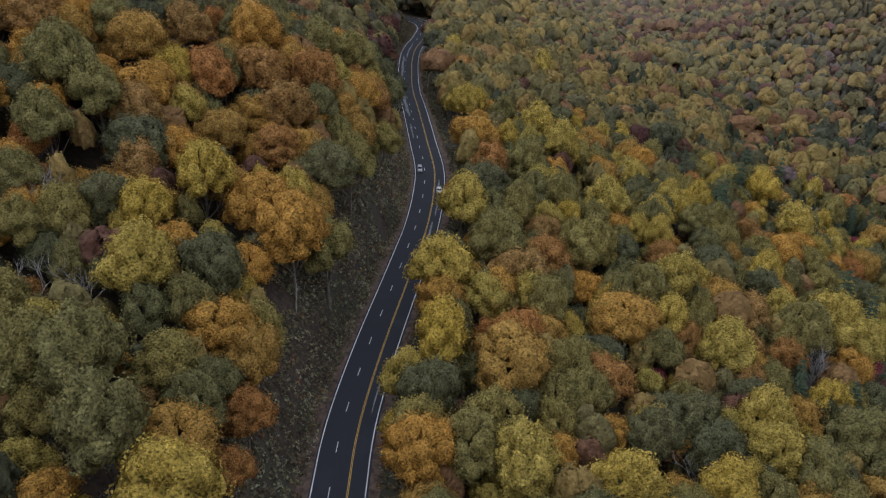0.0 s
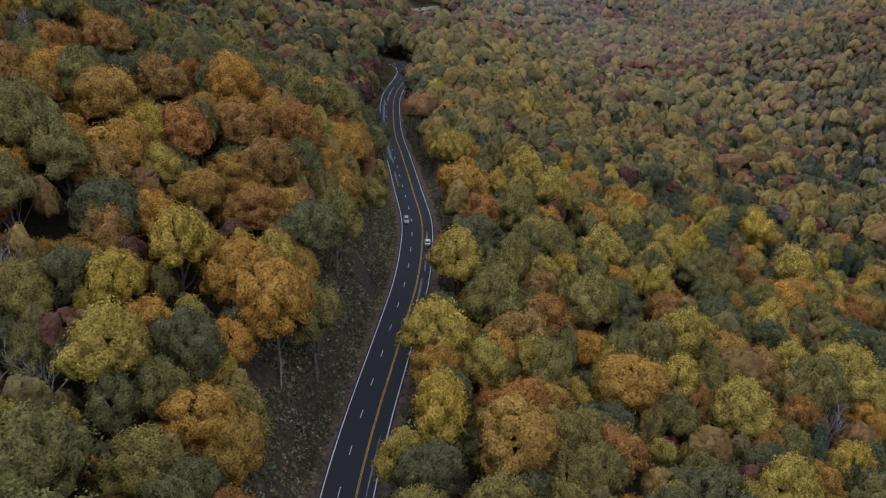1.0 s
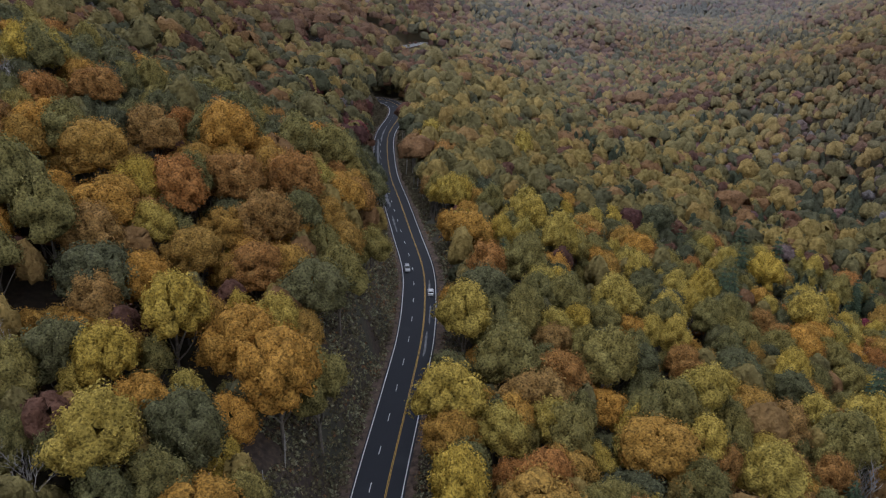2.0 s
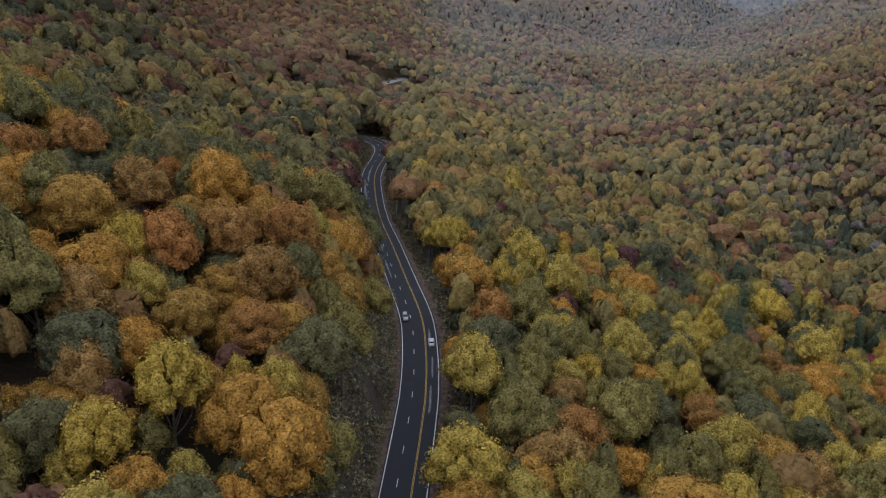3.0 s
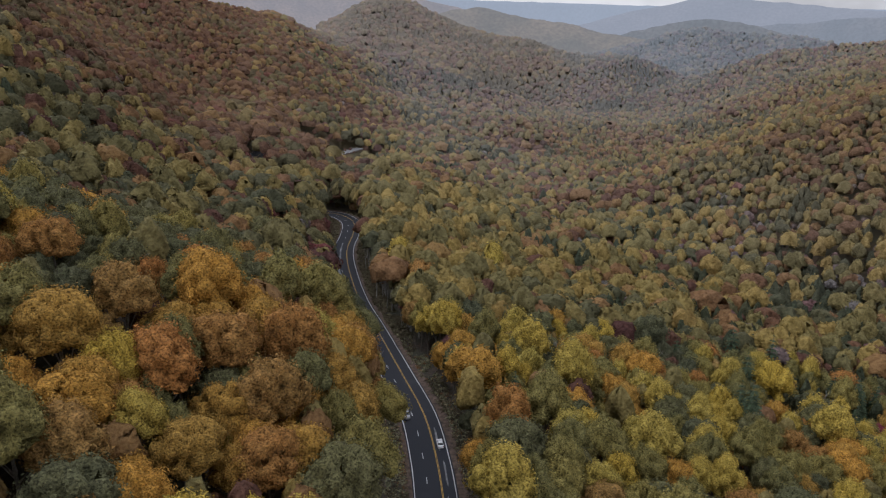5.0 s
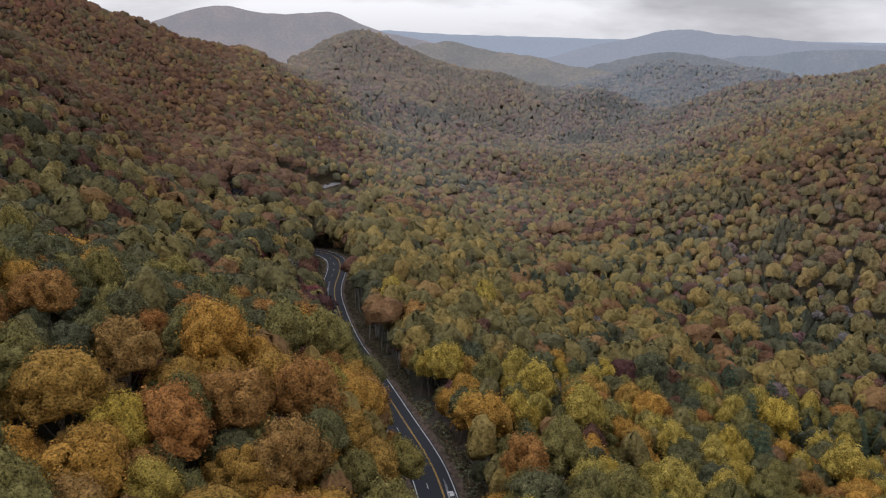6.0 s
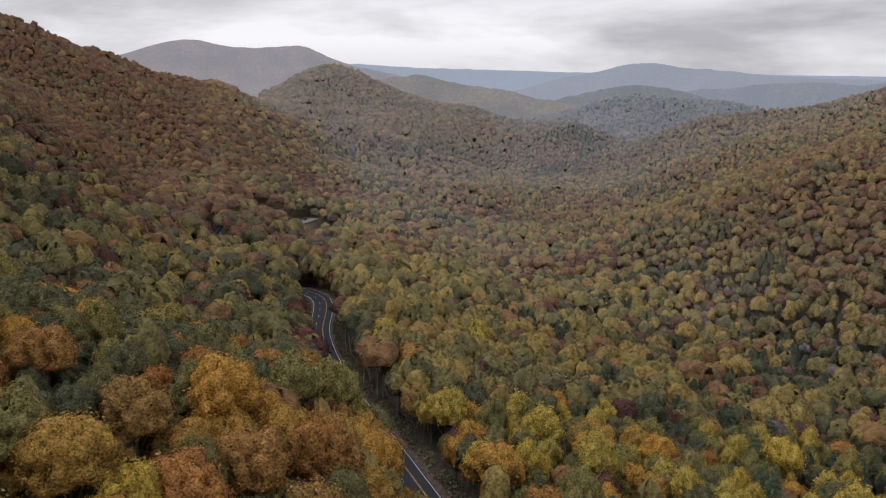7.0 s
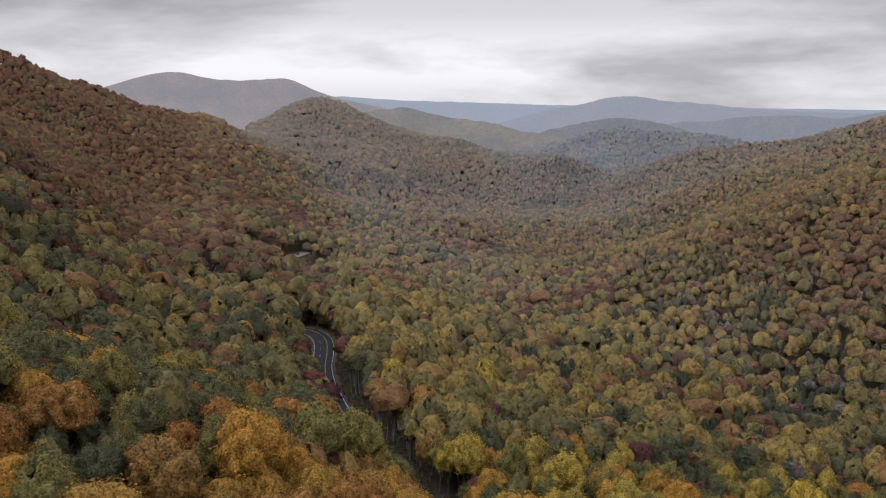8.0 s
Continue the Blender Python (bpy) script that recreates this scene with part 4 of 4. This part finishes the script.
below = np.array([(x + rng.uniform(-3, 3), y + rng.uniform(-3, 3)) for x in np.arange(-190, 190, 9.0) for y in np.arange(-120, 66, 9.0)])
below = below[road_near(below[:, 0], below[:, 1])[0] > np.where(below[:, 0] < -20, 18.0, 13.0)]
co, no, tn = joined_crowns(below, rng, 120, 0.5, 24, (5, 12), depth=0.34, sunk=0.1, spread=1.1)
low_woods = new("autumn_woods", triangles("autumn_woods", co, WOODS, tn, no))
tagged(low_woods, "dense autumn woods on both sides of the road", "woods", kind="stuff")

co, no, tn = joined_crowns(np.array(low_growth), rng, 180, 0.4, 20, (5, 12), size=(0.45, 0.72), depth=0.34, sunk=0.0, spread=1.15)
young_trees = new("young_trees", triangles("young_trees", co, WOODS, tn, no))
tagged(young_trees, "young yellow, olive and green trees filling the gaps", "young trees", kind="stuff")

mid = spots(NEAR_END, 700, 6.7, rng)
dist, _, side, _ = road_near(mid[:, 0], mid[:, 1])
hidden = (mid[:, 1] > 548) | ((mid[:, 1] > 530) & (mid[:, 0] < -45))
inner = (side < 0) & (mid[:, 1] > 450) & (mid[:, 1] < 535) & ~hidden
mid = mid[dist > np.where(hidden, 5.0, np.where(inner, 14.0, np.where(side < 0, np.interp(mid[:, 1], [360, 385, 468, 480], [13.0, 8.6, 8.6, 13.0]), np.where(mid[:, 1] > 500, 9.5, 11.2))))]
first_belt = mid[:, 1] < 470
dist_mid = road_near(mid[:, 0], mid[:, 1])[0]
co, no, tn = joined_crowns(mid[first_belt], rng, 120, 0.5, 26, (5, 11), size=(0.7, 1.15), depth=0.36, sunk=0.25, spread=1.08, flat=0.1)
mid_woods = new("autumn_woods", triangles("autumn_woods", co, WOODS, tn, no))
tagged(mid_woods, "dense autumn woods in yellow, orange, rust and green", "woods", kind="stuff")
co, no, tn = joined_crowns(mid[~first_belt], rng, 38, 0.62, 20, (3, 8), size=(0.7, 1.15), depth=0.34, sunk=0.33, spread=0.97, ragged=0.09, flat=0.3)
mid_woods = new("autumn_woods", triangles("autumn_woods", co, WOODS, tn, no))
tagged(mid_woods, "dense autumn woods beyond the bend of the road", "woods", kind="stuff")

# stems show where the woods end at the road
edge = mid[first_belt & (dist_mid < 26)]
verts, faces = [], []
for (x, y), gz in zip(edge, ground_at(edge[:, 0], edge[:, 1])):
    for k in range(2):
        ox, oy, tall, rad = x + rng.normal(0, 1.6), y + rng.normal(0, 1.6), rng.uniform(9, 14), rng.uniform(0.13, 0.26)
        lx, ly, at = rng.normal(0, 0.5), rng.normal(0, 0.5), len(verts)
        for z_, w_, f_ in ((-0.5, 1.25, 0.0), (tall * 0.5, 0.85, 0.6), (tall, 0.5, 1.0)):
            verts += [(ox + lx * f_ + rad * w_ * math.cos(1.2566 * j), oy + ly * f_ + rad * w_ * math.sin(1.2566 * j), gz + z_) for j in range(5)]
        faces += [(at + 5 * k_ + j, at + 5 * k_ + (j + 1) % 5, at + 5 * k_ + 5 + (j + 1) % 5, at + 5 * k_ + 5 + j) for k_ in range(2) for j in range(5)]
stems = new("tree_trunks", mesh_from("tree_trunks", verts, faces, PALE_BARK, True))
tagged(stems, "thin pale trunks at the edge of the woods", "trunks", kind="stuff")

far = spots(700, 1150, 6.3, rng)
dist, *_ = road_near(far[:, 0], far[:, 1])
far = far[dist > np.where((far[:, 1] < 845) | (far[:, 1] > 897), 5.0, 8.5)]
far = np.vstack([far, [(x + rng.uniform(-1.6, 1.6), y + rng.uniform(-1.6, 1.6)) for x in np.arange(-46, 34, 4.6) for y in np.arange(775, 852, 4.6)]])
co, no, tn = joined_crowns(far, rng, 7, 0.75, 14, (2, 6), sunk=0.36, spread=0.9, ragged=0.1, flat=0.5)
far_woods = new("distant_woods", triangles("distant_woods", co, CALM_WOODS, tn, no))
tagged(far_woods, "distant wooded valley sides in autumn colours with painted haze", "woods", kind="stuff")
RIM_X, RIM_Y = [-500, -386, -269, -184, -105, -3, 20], [1150, 1221, 1329, 1486, 1669, 1882, 2600]


def before_the_rim(p):
    """The woods end a little way beyond the crests that close the valley."""
    west = p[:, 1] < np.interp(p[:, 0], RIM_X, RIM_Y) + 80
    rise = np.interp(p[:, 0], [838, 1046, 1200, 1500], [1290, 1102, 1000, 850])
    east = (p[:, 0] < 838) | (p[:, 1] < rise + 110) | (p[:, 1] > 1620)
    return p[west & east]


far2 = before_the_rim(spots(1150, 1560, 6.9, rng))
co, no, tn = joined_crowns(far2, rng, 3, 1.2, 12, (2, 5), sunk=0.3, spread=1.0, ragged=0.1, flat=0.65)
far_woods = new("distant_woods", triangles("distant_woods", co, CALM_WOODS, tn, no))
tagged(far_woods, "distant wooded valley head in autumn colours with painted haze", "woods", kind="stuff")
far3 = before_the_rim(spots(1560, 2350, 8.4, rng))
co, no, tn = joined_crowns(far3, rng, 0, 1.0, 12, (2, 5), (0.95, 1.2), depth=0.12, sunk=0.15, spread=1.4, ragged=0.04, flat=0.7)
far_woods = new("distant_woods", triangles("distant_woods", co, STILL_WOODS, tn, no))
tagged(far_woods, "distant wooded hills in autumn colours with painted haze", "woods", kind="stuff")


# ---- undergrowth on the cut bank and along the verges ----
SHRUB = woods("bank_undergrowth", [(0.0, (0.055, 0.045, 0.034)), (0.35, (0.105, 0.085, 0.056)), (0.6, (0.15, 0.14, 0.08)), (0.8, (0.27, 0.28, 0.18)), (1.0, (0.20, 0.115, 0.06))])
count = 21000
sy = np.r_[rng.uniform(70, 330, 14000), rng.uniform(330, 531, count - 14000)]
along = np.searchsorted(CEN[:344, 1], sy)
off = np.where(rng.uniform(size=count) < np.where(sy < 330, 0.83, 0.5), -rng.uniform(7.4, np.where(sy < 330, 26, 16), count), rng.uniform(8.0, 14, count))
sx, sy = CEN[along, 0] + SIDE[along, 0] * off, CEN[along, 1] + SIDE[along, 1] * off
sz = ground_at(sx, sy)
parts, tones = [], []
for x, y, z in zip(sx, sy, sz):
    patch = smooth_noise(x, y, 9, 21.0)
    if patch < -0.4:
        continue
    size = rng.uniform(0.4, 1.15) * (1 + 0.8 * max(0, patch)) * (1.4 if y > 330 else 1)
    pts, v = lobe_points(np.array([x, y, z + 0.1]), size, 9, rng, 0.75)
    parts.append(leaf_triangles(pts, v, (0.27 + 0.14 * rng.uniform()) * (1.5 if y > 330 else 1), rng))
    pale = y < 330 and smooth_noise(x, y, 14, 5.5) + rng.normal(0, 0.2) > 0.02
    tones.append(np.full(9, np.clip(rng.normal(0.76 if pale else 0.48 if y < 330 else 0.42, 0.2 if y < 330 else 0.1), 0, 1)))
bank = new("undergrowth", triangles("undergrowth", np.concatenate(parts), SHRUB, np.concatenate(tones)))
tagged(bank, "low dark shrubs, vines and dead stalks on the road bank", "undergrowth", kind="stuff")


# ---- dead standing trunks at the top of the bank ----
for x, y, tall, lean in ((-35.5, 134.5, 9.0, 0.02), (-37.5, 131.0, 6.0, -0.05), (-33.5, 146.0, 8.0, 0.06)):
    bm = bmesh.new()
    r = np.random.default_rng(int(y))
    limb(bm, (0, 0, -0.5), (lean * tall, 0.1, tall), 0.17, 0.07, 8, 0.01, r)
    limb(bm, (lean * tall * 0.7, 0, tall * 0.7), (lean * tall * 0.7 + 0.8, 0.3, tall * 0.86), 0.06, 0.02, 5)
    snag = new("dead_trunk", mesh_of("dead_trunk", bm, PALE_BARK, True))
    snag.location = (x, y, float(ground_at(x, y)[0]))
    tagged(snag, "pale dead tree trunk standing on the bank", "dead tree", "dead trunks on the bank")


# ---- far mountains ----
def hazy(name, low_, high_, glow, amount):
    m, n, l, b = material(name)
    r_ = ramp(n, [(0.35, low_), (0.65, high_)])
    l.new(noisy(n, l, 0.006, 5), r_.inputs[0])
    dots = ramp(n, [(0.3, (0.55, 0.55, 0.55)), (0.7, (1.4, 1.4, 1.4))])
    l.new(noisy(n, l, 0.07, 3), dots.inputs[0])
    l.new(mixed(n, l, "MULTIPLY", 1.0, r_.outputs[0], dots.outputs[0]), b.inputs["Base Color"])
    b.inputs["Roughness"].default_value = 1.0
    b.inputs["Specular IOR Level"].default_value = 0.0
    # haze of the distance added as an even glow over the woods' colour
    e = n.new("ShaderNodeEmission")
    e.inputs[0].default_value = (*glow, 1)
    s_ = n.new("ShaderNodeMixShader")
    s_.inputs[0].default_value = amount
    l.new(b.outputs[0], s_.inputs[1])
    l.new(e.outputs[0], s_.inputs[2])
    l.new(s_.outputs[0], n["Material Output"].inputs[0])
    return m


def mountain(name, skyline, away, depth, mat, label, seed):
    """A far range: its skyline as bearings and rises over a middle place, with spurs running down towards the valley."""
    az = [p[0] for p in skyline]
    rise = [p[1] for p in skyline]
    cols, rows = 160, 24
    verts, faces = [], []
    for i in range(cols + 1):
        a = az[0] + (az[-1] - az[0]) * i / cols
        # smooth skyline through the given rises
        top = sum(np.interp(a + da, az, rise) for da in (-0.6, -0.3, 0, 0.3, 0.6)) / 5
        top = 125 + away * top + 5 * noise.noise((a * 1.1, seed, 0)) + 2.5 * noise.noise((a * 4.7, seed, 5))
        for j in range(-6, rows + 1):
            f = j / rows
            spur = noise.noise((a * 0.55, f * 1.3, seed)) + 0.5 * noise.noise((a * 1.7, f * 2.9, seed))
            dd = away - depth * f
            shape = (1 - abs(f)) ** 1.35 if f >= 0 else 1 - 4 * f * f - 0.3 * abs(f)
            z = -260 + (top + 260) * shape + spur * 60 * min(1, abs(f) * 3) * (1 - abs(f))
            verts.append((-62 + dd * math.sin(radians(a)), 91 + dd * math.cos(radians(a)), z))
    k = rows + 7
    for i in range(cols):
        for j in range(k - 1):
            faces.append((i * k + j, i * k + j + 1, (i + 1) * k + j + 1, (i + 1) * k + j))
    ob = new(name, mesh_from(name, verts, faces, mat, True))
    return tagged(ob, label, "mountain", kind="structure")


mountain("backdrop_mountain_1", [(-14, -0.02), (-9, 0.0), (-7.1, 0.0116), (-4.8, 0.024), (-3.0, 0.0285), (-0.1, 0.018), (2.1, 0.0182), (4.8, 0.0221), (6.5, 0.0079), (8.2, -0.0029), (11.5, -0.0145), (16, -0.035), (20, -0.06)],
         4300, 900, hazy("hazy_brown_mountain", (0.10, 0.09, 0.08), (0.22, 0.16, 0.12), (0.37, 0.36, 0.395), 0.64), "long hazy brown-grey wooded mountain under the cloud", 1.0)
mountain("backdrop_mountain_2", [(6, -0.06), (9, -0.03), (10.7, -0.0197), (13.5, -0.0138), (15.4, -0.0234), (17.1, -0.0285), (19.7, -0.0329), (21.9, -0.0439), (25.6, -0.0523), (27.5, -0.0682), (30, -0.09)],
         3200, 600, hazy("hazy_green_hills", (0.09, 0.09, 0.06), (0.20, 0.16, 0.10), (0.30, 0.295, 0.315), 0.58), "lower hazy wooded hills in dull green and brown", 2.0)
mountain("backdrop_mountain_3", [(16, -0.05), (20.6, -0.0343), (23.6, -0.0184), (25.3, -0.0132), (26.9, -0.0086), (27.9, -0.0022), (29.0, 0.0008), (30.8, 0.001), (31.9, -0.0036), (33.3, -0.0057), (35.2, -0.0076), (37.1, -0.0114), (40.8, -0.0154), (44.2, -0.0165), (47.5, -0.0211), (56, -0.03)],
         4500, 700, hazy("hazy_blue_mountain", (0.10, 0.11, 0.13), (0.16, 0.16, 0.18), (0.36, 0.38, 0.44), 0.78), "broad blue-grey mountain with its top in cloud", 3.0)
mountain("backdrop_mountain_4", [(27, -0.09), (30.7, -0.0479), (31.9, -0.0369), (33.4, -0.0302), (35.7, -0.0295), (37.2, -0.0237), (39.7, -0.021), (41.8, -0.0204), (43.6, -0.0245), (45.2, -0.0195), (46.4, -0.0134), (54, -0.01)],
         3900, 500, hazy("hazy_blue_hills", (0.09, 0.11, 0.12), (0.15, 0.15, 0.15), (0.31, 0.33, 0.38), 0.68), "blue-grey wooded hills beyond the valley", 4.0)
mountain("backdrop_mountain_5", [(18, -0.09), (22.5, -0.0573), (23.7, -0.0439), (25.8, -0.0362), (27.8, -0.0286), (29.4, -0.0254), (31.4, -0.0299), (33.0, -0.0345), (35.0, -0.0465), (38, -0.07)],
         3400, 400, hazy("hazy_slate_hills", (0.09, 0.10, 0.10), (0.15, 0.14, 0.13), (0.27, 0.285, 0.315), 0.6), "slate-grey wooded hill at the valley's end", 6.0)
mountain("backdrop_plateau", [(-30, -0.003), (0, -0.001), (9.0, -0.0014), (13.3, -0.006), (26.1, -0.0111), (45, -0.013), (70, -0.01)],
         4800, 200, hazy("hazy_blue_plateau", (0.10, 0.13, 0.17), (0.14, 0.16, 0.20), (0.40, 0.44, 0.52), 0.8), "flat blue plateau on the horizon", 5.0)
